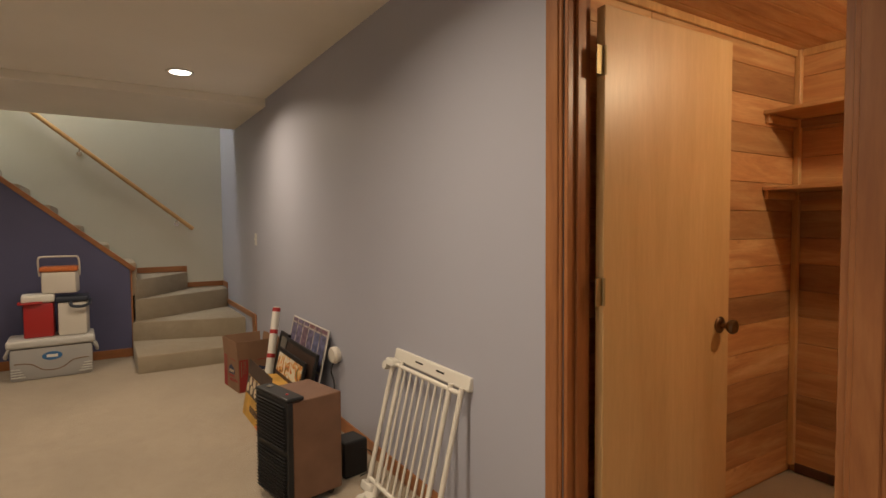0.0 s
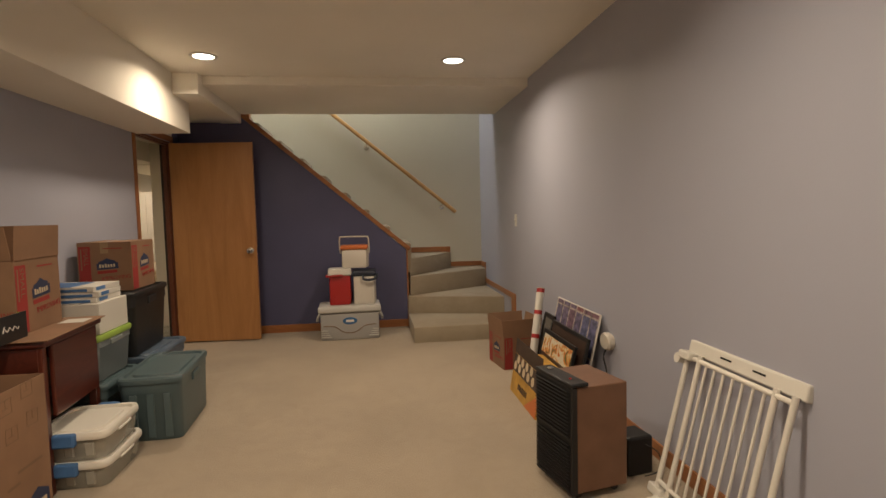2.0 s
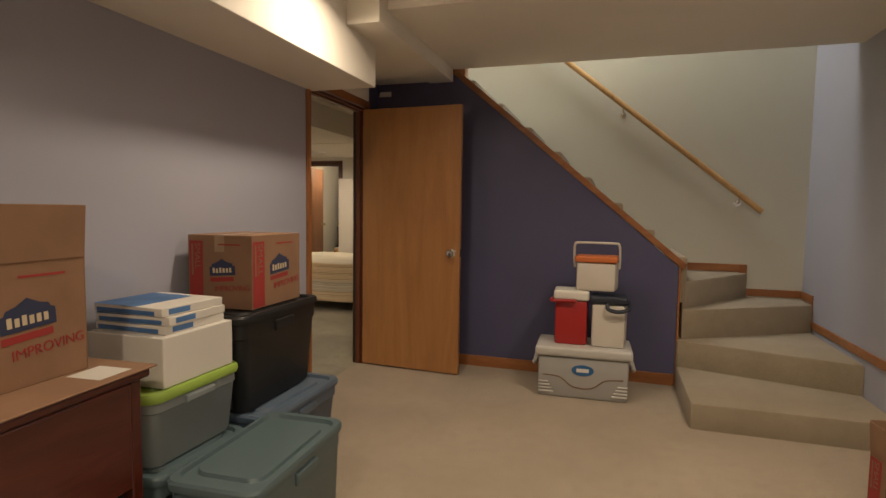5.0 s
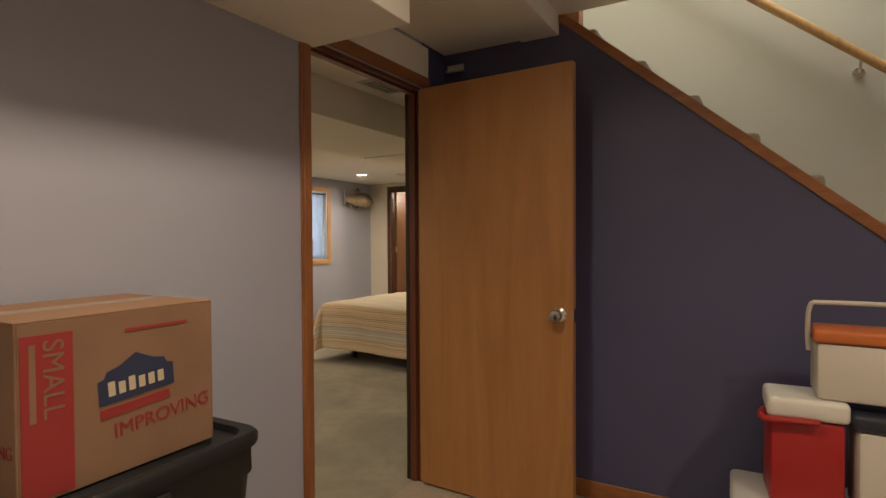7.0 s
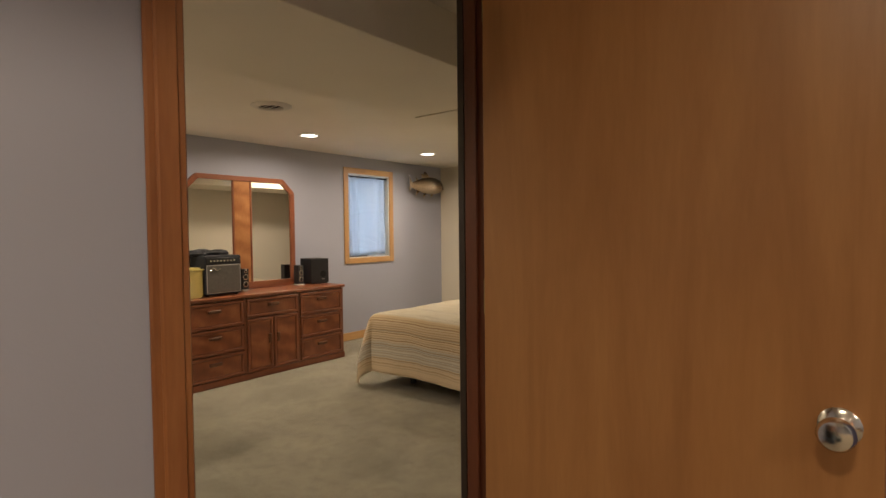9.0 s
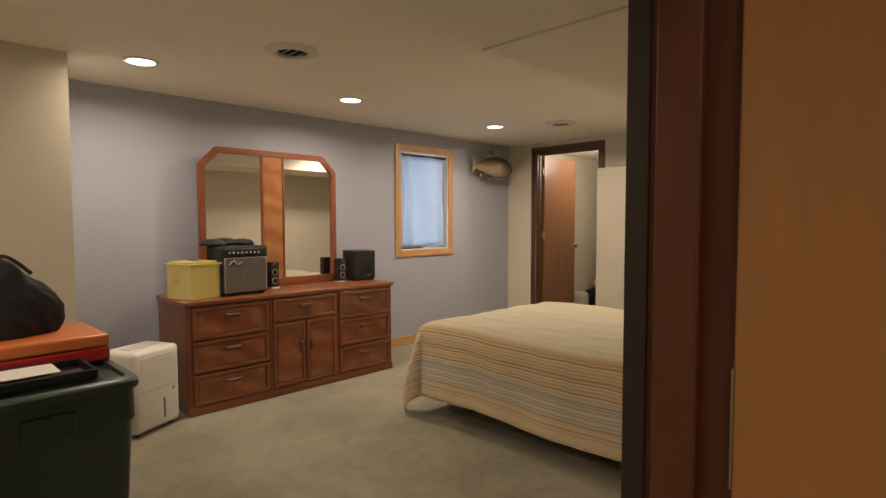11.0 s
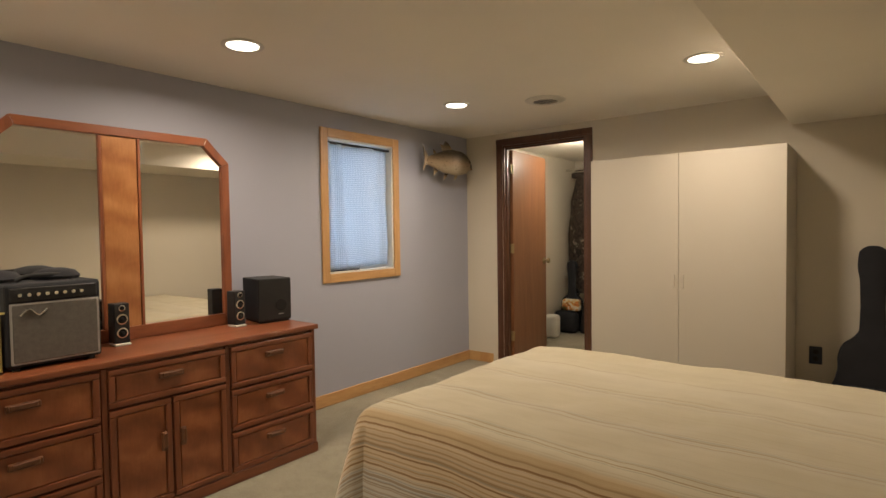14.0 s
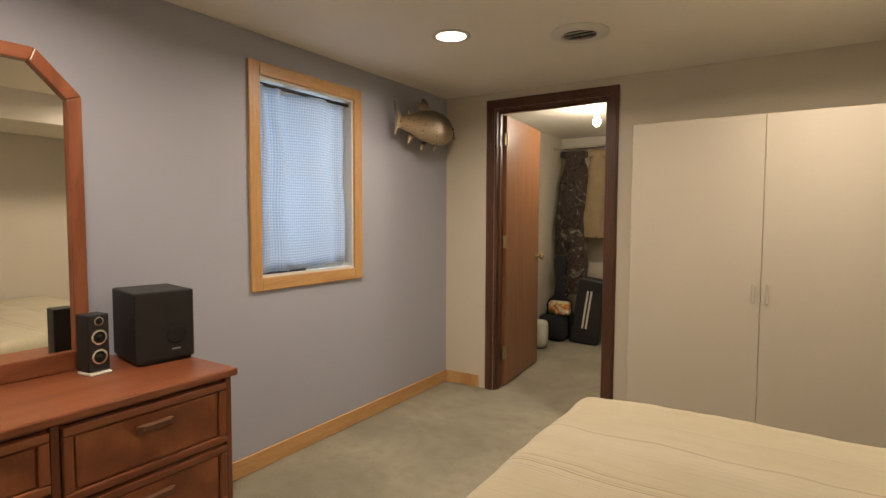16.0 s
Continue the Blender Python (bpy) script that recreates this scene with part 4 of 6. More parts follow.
def carton(name, label, x, y, z, w, d, h, rz=0, flaps=None, printed=True, group="cartons", faces="x-y", hole=False):
    """Cardboard box with walls of real thickness. flaps: None closed, or (length, tilts of the +x, -x, +y, -y flaps)."""
    e = thing(name, label, "box", x, y, z, rz, group)
    t = 0.004
    for a in ((-w / 2, w / 2, -d / 2, -d / 2 + t), (-w / 2, w / 2, d / 2 - t, d / 2), (-w / 2, -w / 2 + t, -d / 2 + t, d / 2 - t), (w / 2 - t, w / 2, -d / 2 + t, d / 2 - t)):
        part("side", box(*a, 0, h, 0.0012, 1), CARD, e)
    part("bottom", box(-w / 2 + t, w / 2 - t, -d / 2 + t, d / 2 - t, 0, t), CARD_IN, e)
    if flaps is None:
        part("flap", box(-w / 2, -0.001, -d / 2, d / 2, h, h + t, 0.0015, 1), CARD, e)
        part("flap", box(0.001, w / 2, -d / 2, d / 2, h, h + t, 0.0015, 1), CARD, e)
        part("tape", box(-0.025, 0.025, -d / 2 - 0.001, d / 2 + 0.001, h + t, h + t + 0.0006), TAPE, e)
        for s in (-1, 1):
            part("tape", box(-0.025, 0.025, s * (d / 2 + 0.0004) - 0.0003, s * (d / 2 + 0.0004) + 0.0003, h - 0.07, h + t), TAPE, e)
    else:
        L, tilts = flaps
        for (px, py, ang, wide), tilt in zip(((w / 2, 0, 0, d), (-w / 2, 0, 180, d), (0, d / 2, 90, w), (0, -d / 2, 270, w)), tilts):
            if tilt is None:
                continue
            m = Matrix.Translation((px, py, h)) @ Matrix.Rotation(radians(ang), 4, "Z") @ Matrix.Rotation(radians(-tilt), 4, "Y")
            part("flap", box(0, L, -wide / 2 + 0.003, wide / 2 - 0.003, -t, 0, 0.0015, 1, m=m), CARD, e)
    if not printed:
        return e
    up = Matrix.Rotation(radians(90), 4, "X")
    plus, minus = (Matrix.Translation((s * (w / 2 + 0.0008), 0, 0)) @ Matrix.Rotation(radians(s * 90), 4, "Z") @ up for s in (1, -1))
    front = Matrix.Translation((0, -d / 2 - 0.0008, 0)) @ up
    for m, ww in ((minus if faces.startswith("-x") else plus, d), (front, w)):
        left, band = -ww / 2 + 0.008, 0.215 * ww
        part("red_band", box(left, left + band, h * 0.02, h * 0.93, 0, 0.0006, m=m), RED_INK, e, "red printed band")
        words("print_small", "SMALL", 0.125 * ww, CARD, e, m @ Matrix.Translation((left + band * 0.42, h * 0.90, 0.0008)) @ Matrix.Rotation(radians(-90), 4, "Z"))
        part("print_bar", box(left + band * 0.16, left + band * 0.28, h * 0.45, h * 0.88, 0.0006, 0.0009, m=m), CARD, e)
        s = 0.40 * ww
        gable = [(-s / 2, 0), (s / 2, 0), (s / 2, s * 0.30), (s * 0.42, s * 0.32), (s * 0.38, s * 0.40), (s * 0.22, s * 0.44), (0, s * 0.56), (-s * 0.22, s * 0.44), (-s * 0.38, s * 0.40), (-s * 0.42, s * 0.32), (-s / 2, s * 0.30)]
        at = m @ Matrix.Translation((0.05 * ww, h * 0.46, 0)) @ Matrix.Rotation(radians(4), 4, "Z")
        part("badge", prism(gable, 0, 0.0006, m=at), BLUE_INK, e, "navy printed gable badge")
        b = bmesh.new()
        for k in range(6):
            box(-s * 0.38 + k * s * 0.13, -s * 0.38 + k * s * 0.13 + s * 0.085, s * 0.09, s * (0.27 if k in (0, 2) else 0.24), 0.0006, 0.0009, bm=b, m=at)
        part("badge_mark", b, CREAM_P, e, "pale blocks on the badge")
        part("print_bar", box(-s * 0.5, s * 0.42, -h * 0.085, -h * 0.025, 0, 0.0005, m=at), RED_INK, e)
        words("print_improving", "IMPROVING", 0.104 * ww, RED_INK, e, at @ Matrix.Translation((-s * 0.36, -h * 0.22, 0.0002)))
        part("print_bar", box(-0.02 * ww, 0.33 * ww, h * 0.875, h * 0.895, 0, 0.0005, m=m), RED_INK, e)
    if hole:
        # no cut in the card: a flat patch carries the hole's darkness
        part("hand_hole", prism([(0.045 * math.cos(a) + (0.012 if math.cos(a) > 0 else -0.012), 0.02 * math.sin(a)) for a in (k * math.pi / 10 for k in range(20))], 0, 0.0008, m=front @ Matrix.Translation((0.03, h * 0.80, 0))), HOLE, e, "dark patch painting the hand hole's shade")
    return e


def side_table():
    e = thing("side_table", "dark mahogany drop leaf table with turned edge", "table", -1.930, 2.966, 0, 4)
    part("tabletop", box(-0.155, 0.32, -0.30, 0.30, 0.697, 0.729, 0.010, 3), MAHOG, e)
    part("apron", box(-0.135, -0.115, -0.25, 0.25, 0.50, 0.696, 0.003, 1), MAHOG, e)
    part("apron", box(-0.115, 0.28, -0.285, -0.265, 0.53, 0.696, 0.003, 1), MAHOG, e)
    part("apron", box(-0.115, 0.28, 0.265, 0.285, 0.53, 0.696, 0.003, 1), MAHOG, e)
    part("drop_leaf", box(0.2935, 0.314, -0.225, 0.225, 0.36, 0.696, 0.006), MAHOG, e, "hanging table leaf")
    for x in (-0.115, 0.275):
        for y in (-0.262, 0.262):
            part("leg", box(x - 0.021, x + 0.021, y - 0.021, y + 0.021, 0, 0.6965, 0.005), MAHOG, e)


def shoe_box():
    e = thing("shoe_box", "lime and black open shoe box overhanging the table", "box", -1.885, 2.665, 0.7365, 4)
    b = box(-0.17, 0.165, -0.125, -0.122, 0, 0.115)
    box(-0.17, 0.165, 0.122, 0.125, 0, 0.115, bm=b)
    box(-0.17, -0.167, -0.122, 0.122, 0, 0.115, bm=b)
    box(-0.167, 0.165, -0.122, 0.122, 0, 0.003, bm=b)
    part("tray", b, LIME_C, e, "lime card tray")
    part("end_panel", box(0.165, 0.169, -0.128, 0.128, 0, 0.12, 0.001, 1), BLACK, e, "black end panel")
    b = bent([(0.1695, -0.06 + 0.012 * k, 0.058 + 0.009 * math.sin(k * 1.9)) for k in range(11)], 0.0024, 6, 3)
    tube((0.1695, -0.062, 0.05), (0.1695, -0.05, 0.076), 0.0026, n=8, bm=b)
    part("script_mark", b, PAPER, e, "white unreadable script")
    part("side_print", box(0.0, 0.10, -0.1256, -0.1251, 0.006, 0.016), BLACK, e, "black unreadable print")


def books():
    for k, (dz, dx, rz) in enumerate(((0, 0, 0), (0.032, 0.006, 2), (0.064, -0.006, -2))):
        e = thing("flat_carton", "slim blue and white printed carton on the stack", "box", -1.893 + dx, 3.60, 0.786 + dz, rz, "stacked slim cartons")
        part("core", box(-0.165, 0.165, -0.15, 0.15, 0.0, 0.031, 0.002, 1), PAPER, e)
        part("cover", box(-0.166, 0.04, -0.151, 0.12, 0.0312, 0.0318), BOOKBLUE, e, "blue printed face")
        part("side_print", box(-0.15, 0.13, -0.1516, -0.1502, 0.003, 0.019), BOOKBLUE, e)
        part("end_print", box(0.1652, 0.1658, -0.12, -0.02, 0.006, 0.026), BOOKBLUE, e)


def heater():
    e = thing("space_heater", "brown woodgrain cabinet heater with black louvred front", "heater", 0.798, 2.425, 0, 12)
    w, d, h = 0.285, 0.30, 0.50
    part("cabinet", box(-w / 2 + 0.03, w / 2, -d / 2, d / 2, 0.035, h, 0.005), VINYL, e)
    part("front_frame", box(-w / 2, -w / 2 + 0.03, -d / 2 - 0.004, d / 2 + 0.004, 0.03, h + 0.004, 0.006), BLACK, e)
    part("control_panel", box(-w / 2 - 0.002, -w / 2 + 0.085, -d / 2 - 0.006, d / 2 + 0.006, h + 0.0045, h + 0.022, 0.006), BLACK, e, "black control panel")
    part("dial", lathe([(0.016, 0), (0.016, 0.006), (0.01, 0.01)], 16, m=Matrix.Translation((-w / 2 + 0.04, 0.085, h + 0.022))), CHROME, e)
    part("indicator", lathe([(0.007, 0), (0.005, 0.004)], 12, m=Matrix.Translation((-w / 2 + 0.04, -0.08, h + 0.022))), RED, e)
    for k in range(26):
        z = 0.05 + k * 0.0165 + (0.02 if k > 12 else 0)
        part("louvre", box(-0.007, 0.007, -d / 2 + 0.012, d / 2 - 0.012, -0.0025, 0.0025, 0.001, 1, m=Matrix.Translation((-w / 2 - 0.006, 0, z)) @ Matrix.Rotation(radians(35), 4, "Y")), BLACK, e)
    for sx in (-0.09, 0.1):
        for sy in (-0.11, 0.11):
            part("caster", tube((sx, sy - 0.01, 0.017), (sx, sy + 0.01, 0.017), 0.017, n=12), BLACK, e)


def safety_gate():
    e = thing("baby_gate", "white tubular metal safety gate leaning on the wall", "gate", 1.075, 1.96, 0.0)
    lean = Matrix.Rotation(radians(14), 4, "Y")
    def P(b):
        bmesh.ops.transform(b, matrix=lean @ Matrix.Scale(0.93, 4), verts=b.verts)
        return b
    w = 0.645
    for z, r in ((0.07, 0.011), (0.675, 0.011)):
        part("cross_bar", P(tube((0, -w / 2, z), (0, w / 2, z), r)), GALV, e)
    for y in (-w / 2, -w / 2 + 0.09, w / 2 - 0.09, w / 2):
        part("post", P(tube((0, y, 0.0), (0, y, 0.70), 0.0125)), GALV, e, "", True)
    for k in range(7):
        y = -0.18 + k * 0.06
        part("bar", P(tube((0, y, 0.07), (0, y, 0.675), 0.0065, n=12)), GALV, e, "", True)
    part("top_rail", P(box(0.013, 0.045, -w / 2 - 0.03, w / 2 + 0.03, 0.69, 0.755, 0.008)), WHITE, e, "white moulded top rail")
    for y in (-0.15, 0.05):
        # slots are surface patches with their inner shade as colour
        part("slot", P(box(0.0105, 0.0128, y, y + 0.07, 0.722, 0.73)), HOLE, e)
    part("latch", P(box(-0.035, 0.03, w / 2 - 0.05, w / 2 + 0.035, 0.66, 0.70, 0.01)), WHITE, e, "latch housing")
    part("latch_wheel", P(tube((-0.03, w / 2 + 0.04, 0.655), (0.03, w / 2 + 0.04, 0.655), 0.024)), WHITE, e)
    part("foot_bracket", P(box(-0.02, 0.05, w / 2 - 0.06, w / 2 + 0.05, 0.0, 0.045, 0.008)), WHITE, e)
    f = thing("gate_part", "white loose gate wall bracket on the carpet", "gate part", 1.0, 2.16, 0, 30)
    part("plate", box(-0.10, 0.10, -0.035, 0.035, 0, 0.018, 0.006), WHITE, f)
    part("knob", lathe([(0.02, 0.0182), (0.025, 0.028), (0.018, 0.04)], 16), WHITE, f)


def small_speaker():
    e = thing("small_speaker", "small black radio speaker with a cord", "speaker", 1.085, 2.50, 0, 10)
    part("case", box(-0.07, 0.07, -0.07, 0.07, 0.0, 0.185, 0.012), BLACK, e)
    part("cone", lathe([(0.045, 0), (0.048, 0.004), (0.02, 0.002)], 20, m=Matrix.Translation((-0.07, 0, 0.09)) @ Matrix.Rotation(radians(-90), 4, "Y")), HOLE, e)
    part("cord", bent([(0.02, -0.06, 0.15), (0.06, -0.12, 0.12), (0.05, -0.14, 0.05), (0.0, -0.1, 0.01)], 0.003), BLACK, e)


def leaning(name, label, category, y, x, w, h, tilt, base=0.0, t=0.014):
    """A flat panel standing on the floor against the long wall: local x out of the wall, z up the panel."""
    return thing(name, label, category, x, y, base, 0, ry=tilt)


def pictures():
    e = leaning("picture_sheet", "faded sheet of small photographs in a white mount", "picture", 3.58, 1.10, 0.68, 0.56, 13)
    part("mount", box(0, 0.008, -0.38, 0.38, 0.0, 0.63, 0.001, 1), PAPER, e)
    part("print", box(-0.0012, -0.0004, -0.37, 0.37, 0.10, 0.622), COLLAGE, e, "columns of blue and red photographs")
    e = leaning("dark_picture", "dark framed picture leaning on the stack", "picture", 3.50, 1.03, 0.5, 0.42, 14)
    for a in ((-0.33, 0.33, 0.0, 0.025), (-0.33, 0.33, 0.465, 0.49), (-0.33, -0.305, 0.025, 0.465), (0.305, 0.33, 0.025, 0.465)):
        part("frame", box(0, 0.018, *a, 0.002, 1), BLACK, e)
    part("image", box(0.004, 0.014, -0.305, 0.305, 0.025, 0.465), CHOC_P, e)
    e = leaning("framed_picture", "black picture frame leaning behind the tube", "picture", 3.93, 1.06, 0.2, 0.5, 12)
    for a in ((-0.09, 0.12, 0.0, 0.03), (-0.09, 0.12, 0.47, 0.50), (-0.09, -0.06, 0.03, 0.47), (0.09, 0.12, 0.03, 0.47)):
        part("frame", box(0, 0.02, *a, 0.002, 1), BLACK, e)
    part("image", box(0.005, 0.014, -0.06, 0.09, 0.03, 0.47), GRILLE, e)
    e = leaning("flower_picture", "orange flower print in a black frame", "picture", 3.53, 0.985, 0.4, 0.34, 14)
    for a in ((-0.30, 0.30, 0.0, 0.03), (-0.30, 0.30, 0.40, 0.43), (-0.30, -0.27, 0.03, 0.40), (0.27, 0.30, 0.03, 0.40)):
        part("frame", box(0, 0.016, *a, 0.002, 1), BLACK, e)
    part("image", box(0.003, 0.012, -0.27, 0.27, 0.27, 0.40), FLOWERS, e, "orange and white flower strip")
    part("lower_panel", box(0.004, 0.012, -0.27, 0.27, 0.03, 0.269), CHOC_P, e)
    e = leaning("biscuit_carton", "yellow and brown printed food carton on the carpet", "box", 3.475, 0.808, 0.6, 0.28, 10)
    part("carton_body", box(0, 0.09, -0.30, 0.29, 0.0, 0.27, 0.004), GOLD_P, e)
    part("open_flap", box(0, 0.004, -0.30, 0.29, 0.2705, 0.375, 0.0015, 1, m=Matrix.Translation((0, 0, 0.2705)) @ Matrix.Rotation(radians(-4), 4, "Y") @ Matrix.Translation((0, 0, -0.2705))), CHOC_P, e, "dark brown raised flap")
    part("back_flap", box(0.088, 0.205, -0.29, 0.28, 0.2705, 0.2745, 0.0015, 1), GOLD_P, e, "yellow folded flap")
    part("dark_print", box(-0.0012, -0.0004, -0.295, 0.285, 0.15, 0.268), CHOC_P, e, "dark brown printed picture")
    for k in range(9):
        yy, zz = 0.24 - (k % 5) * 0.10 - (k // 5) * 0.05, 0.19 + 0.052 * (k // 5)
        part("printed_disc", lathe([(0.030, 0), (0.030, 0.0005)], 18, m=Matrix.Translation((-0.0013, yy, zz)) @ Matrix.Rotation(radians(-90), 4, "Y")), CREAM_P, e)
    for k in range(3):
        part("printed_sausage", box(-0.0016, -0.0012, 0.05, 0.19, 0.252 - k * 0.009, 0.257 - k * 0.009, m=Matrix.Rotation(radians(2 * k), 4, "X")), BRICK_P, e, "rust brown printed stick")
    for k in range(7):
        part("print_bar", box(-0.0012, -0.0004, 0.10 - k * 0.03, 0.122 - k * 0.03, 0.055, 0.095), CHOC_P, e)
    part("orange_print", prism([(-0.30, 0.004), (-0.06, 0.004), (-0.30, 0.15)], 0.0004, 0.0014, m=Matrix(((0, 0, -1, 0), (1, 0, 0, 0), (0, 1, 0, 0), (0, 0, 0, 1)))), ORANGE, e, "orange printed corner")
    e = thing("cord_adaptor", "cream round plug adaptor with a hanging cord", "plug", XR, 3.13, 0.47)
    part("disc", lathe([(0.05, 0), (0.055, 0.008), (0.055, 0.03), (0.045, 0.042)], 24, m=Matrix.Diagonal((1, 1.3, 0.95, 1)) @ Matrix.Rotation(radians(-90), 4, "Y")), BONE, e, "", True)
    part("cord", bent([(-0.03, 0, -0.05), (-0.045, 0.0, -0.10), (-0.02, 0.01, -0.2), (-0.03, 0.05, -0.3), (-0.05, 0.1, -0.42)], 0.005), BLACK, e)


def wrap_tube():
    a, b = Vector((1.02, 3.96, 0.02)), Vector((1.15, 4.10, 0.665))
    e = thing("wrapping_tube", "white gift wrap tube with red bands", "tube", *a)
    part("roll", tube((0, 0, 0), b - a, 0.03, n=20), WHITE, e, "", True)
    for u, l in ((0.97, 0.05), (0.72, 0.05), (0.45, 0.05), (0.18, 0.05)):
        part("band", tube((b - a) * (u - l / 2), (b - a) * (u + l / 2 - 0.004), 0.0306, n=20), RED, e, "red band", True)


def coolers():
    e = thing("large_cooler", "silver grey hard cooler with a pale lid", "cooler", -0.385, 5.745, 0, 2)
    part("body", prism([(-0.292, -0.17), (0.292, -0.17), (0.298, 0.17), (-0.298, 0.17)], 0.0, 0.275, 0.018), SILVERP, e, "", True)
    part("lid", box(-0.315, 0.315, -0.185, 0.185, 0.277, 0.345, 0.020, 3), SILVERL, e, "pale grey lid", True)
    for s in (-1, 1):
        part("handle", bent([(s * 0.298, -0.07, 0.26), (s * 0.328, -0.07, 0.21), (s * 0.33, 0.0, 0.18), (s * 0.328, 0.07, 0.21), (s * 0.298, 0.07, 0.26)], 0.013), SILVERL, e)
        for k in range(4):
            part("moulded_rib", box(s * 0.288 - (0.10 - k * 0.012 if s > 0 else 0), s * 0.288 + (0.10 - k * 0.012 if s < 0 else 0), -0.178, -0.165, 0.03 + k * 0.022, 0.042 + k * 0.022, 0.003, 1), SILVERL, e)
    # dark rod on the face paints the shade of a moulded groove
    part("groove_shade_line", bent([(-0.26, -0.171, 0.15), (-0.15, -0.171, 0.14), (-0.06, -0.171, 0.08), (0.06, -0.171, 0.08), (0.15, -0.171, 0.14), (0.26, -0.171, 0.15)], 0.004), DARK_INK, e)
    part("badge", lathe([(0.072, 0), (0.072, 0.004)], 28, m=Matrix.Translation((0.0, -0.170, 0.195)) @ Matrix.Rotation(radians(90), 4, "X") @ Matrix.Diagonal((1, 0.5, 1, 1))), paint("blue badge", (0.03, 0.12, 0.28), 0.4), e, "blue oval badge")
    part("badge_mark", box(-0.04, 0.04, -0.1755, -0.1742, 0.183, 0.207), WHITE, e)
    e = thing("red_cooler", "red upright cooler with a white lid", "cooler", -0.475, 5.745, 0.3455, 3)
    part("body", prism([(-0.105, -0.095), (0.105, -0.095), (0.115, 0.095), (-0.115, 0.095)], 0.0, 0.30, 0.014), RED, e, "", True)
    part("lid", box(-0.118, 0.118, -0.108, 0.108, 0.302, 0.372, 0.018, 3), WHITE, e, "white lid", True)
    part("handle", bent([(-0.118, 0.0, 0.30), (-0.13, -0.06, 0.305), (-0.125, -0.115, 0.30), (-0.04, -0.122, 0.305), (0.03, -0.12, 0.305)], 0.011), RED, e, "red swing handle")
    e = thing("white_cooler", "white upright cooler with a navy lid", "cooler", -0.225, 5.735, 0.3455, -2)
    part("body", prism([(-0.105, -0.095), (0.105, -0.095), (0.118, 0.095), (-0.118, 0.095)], 0.0, 0.29, 0.016), BONE, e, "", True)
    part("lid", box(-0.122, 0.122, -0.105, 0.105, 0.292, 0.345, 0.016, 3), NAVY, e, "navy lid", True)
    part("handle", bent([(-0.005, -0.112, 0.30), (0.0, -0.13, 0.265), (0.07, -0.14, 0.255), (0.13, -0.12, 0.275), (0.13, 0.0, 0.30)], 0.013), NAVY, e, "navy swing handle")
    e = thing("small_cooler", "small bone cooler with an orange lid and handle", "cooler", -0.315, 5.745, 0.7185, -3)
    part("body", prism([(-0.125, -0.085), (0.125, -0.085), (0.14, 0.085), (-0.14, 0.085)], 0.0, 0.19, 0.014), BONE, e, "", True)
    part("lid", box(-0.138, 0.138, -0.095, 0.09, 0.191, 0.235, 0.012, 3), ORANGE, e, "orange lid", True)
    part("handle", bent([(-0.146, 0, 0.15), (-0.15, -0.02, 0.22), (-0.143, -0.05, 0.31), (-0.10, -0.055, 0.322), (0.10, -0.055, 0.322), (0.143, -0.05, 0.31), (0.15, -0.02, 0.22), (0.146, 0, 0.15)], 0.008), BONE, e, "bone carry handle")


def wall_plate(name, label, x, y, z, rz, mat, category, rocker=True):
    e = thing(name, label, category, x, y, z, rz)
    part("plate", box(-0.036, 0.036, -0.006, 0, -0.058, 0.058, 0.003, 2), mat, e)
    if rocker:
        part("toggle", box(-0.006, 0.006, -0.018, -0.006, -0.004, 0.014, 0.002, 1), mat, e)
    else:
        for s in (1, -1):
            part("socket", lathe([(0.016, 0), (0.014, 0.002)], 16, m=Matrix.Translation((0, -0.006, s * 0.022)) @ Matrix.Rotation(radians(90), 4, "X")), BLACK, e)


side_table()
carton("open_carton", "open brown printed cardboard box on the table", -1.926, 2.985, 0.7365, 0.31, 0.40, 0.35, 3, (0.16, (86, 90, 92, 76)), hole=True)
e = thing("cardboard_sheet", "flat cardboard sheet lying on the tabletop", "cardboard", -1.70, 2.985, 0.7295, 4)
part("sheet", box(-0.36, 0.105, -0.315, 0.31, 0.0, 0.006, 0.002, 1), CARD, e)
part("label_patch", box(-0.05, 0.07, 0.12, 0.24, 0.0062, 0.0068), PAPER, e, "white paper patch")
shoe_box()
FLOORBOX = carton("floor_carton", "tall open cardboard box with line drawings", -1.815, 2.405, 0, 0.48, 0.47, 0.60, 0, (0.2, (None, 84, None, None)), False)
for k in range(6):
    yy, zz = -0.17 + (k % 3) * 0.125, 0.475 - (k // 3) * 0.12 + (k % 3) * 0.03
    b = bmesh.new()
    for a in ((0, 0.075, 0, 0.003), (0, 0.075, 0.06, 0.063), (0, 0.003, 0, 0.063), (0.072, 0.075, 0, 0.063), (0.018, 0.05, 0.025, 0.028), (0.036, 0.039, 0.028, 0.06)):
        box(0.2402, 0.2408, yy + a[0], yy + a[1], zz + a[2], zz + a[3], bm=b, m=Matrix.Rotation(radians(3 - k), 4, "X"))
    part("line_drawing", b, DARK_INK, FLOORBOX)
for yy, zz, ww in ((0.02, 0.245, 0.16), (-0.05, 0.20, 0.08)):
    part("print_bar", box(0.2402, 0.2408, yy, yy + ww, zz, zz + 0.012), DARK_INK, FLOORBOX)
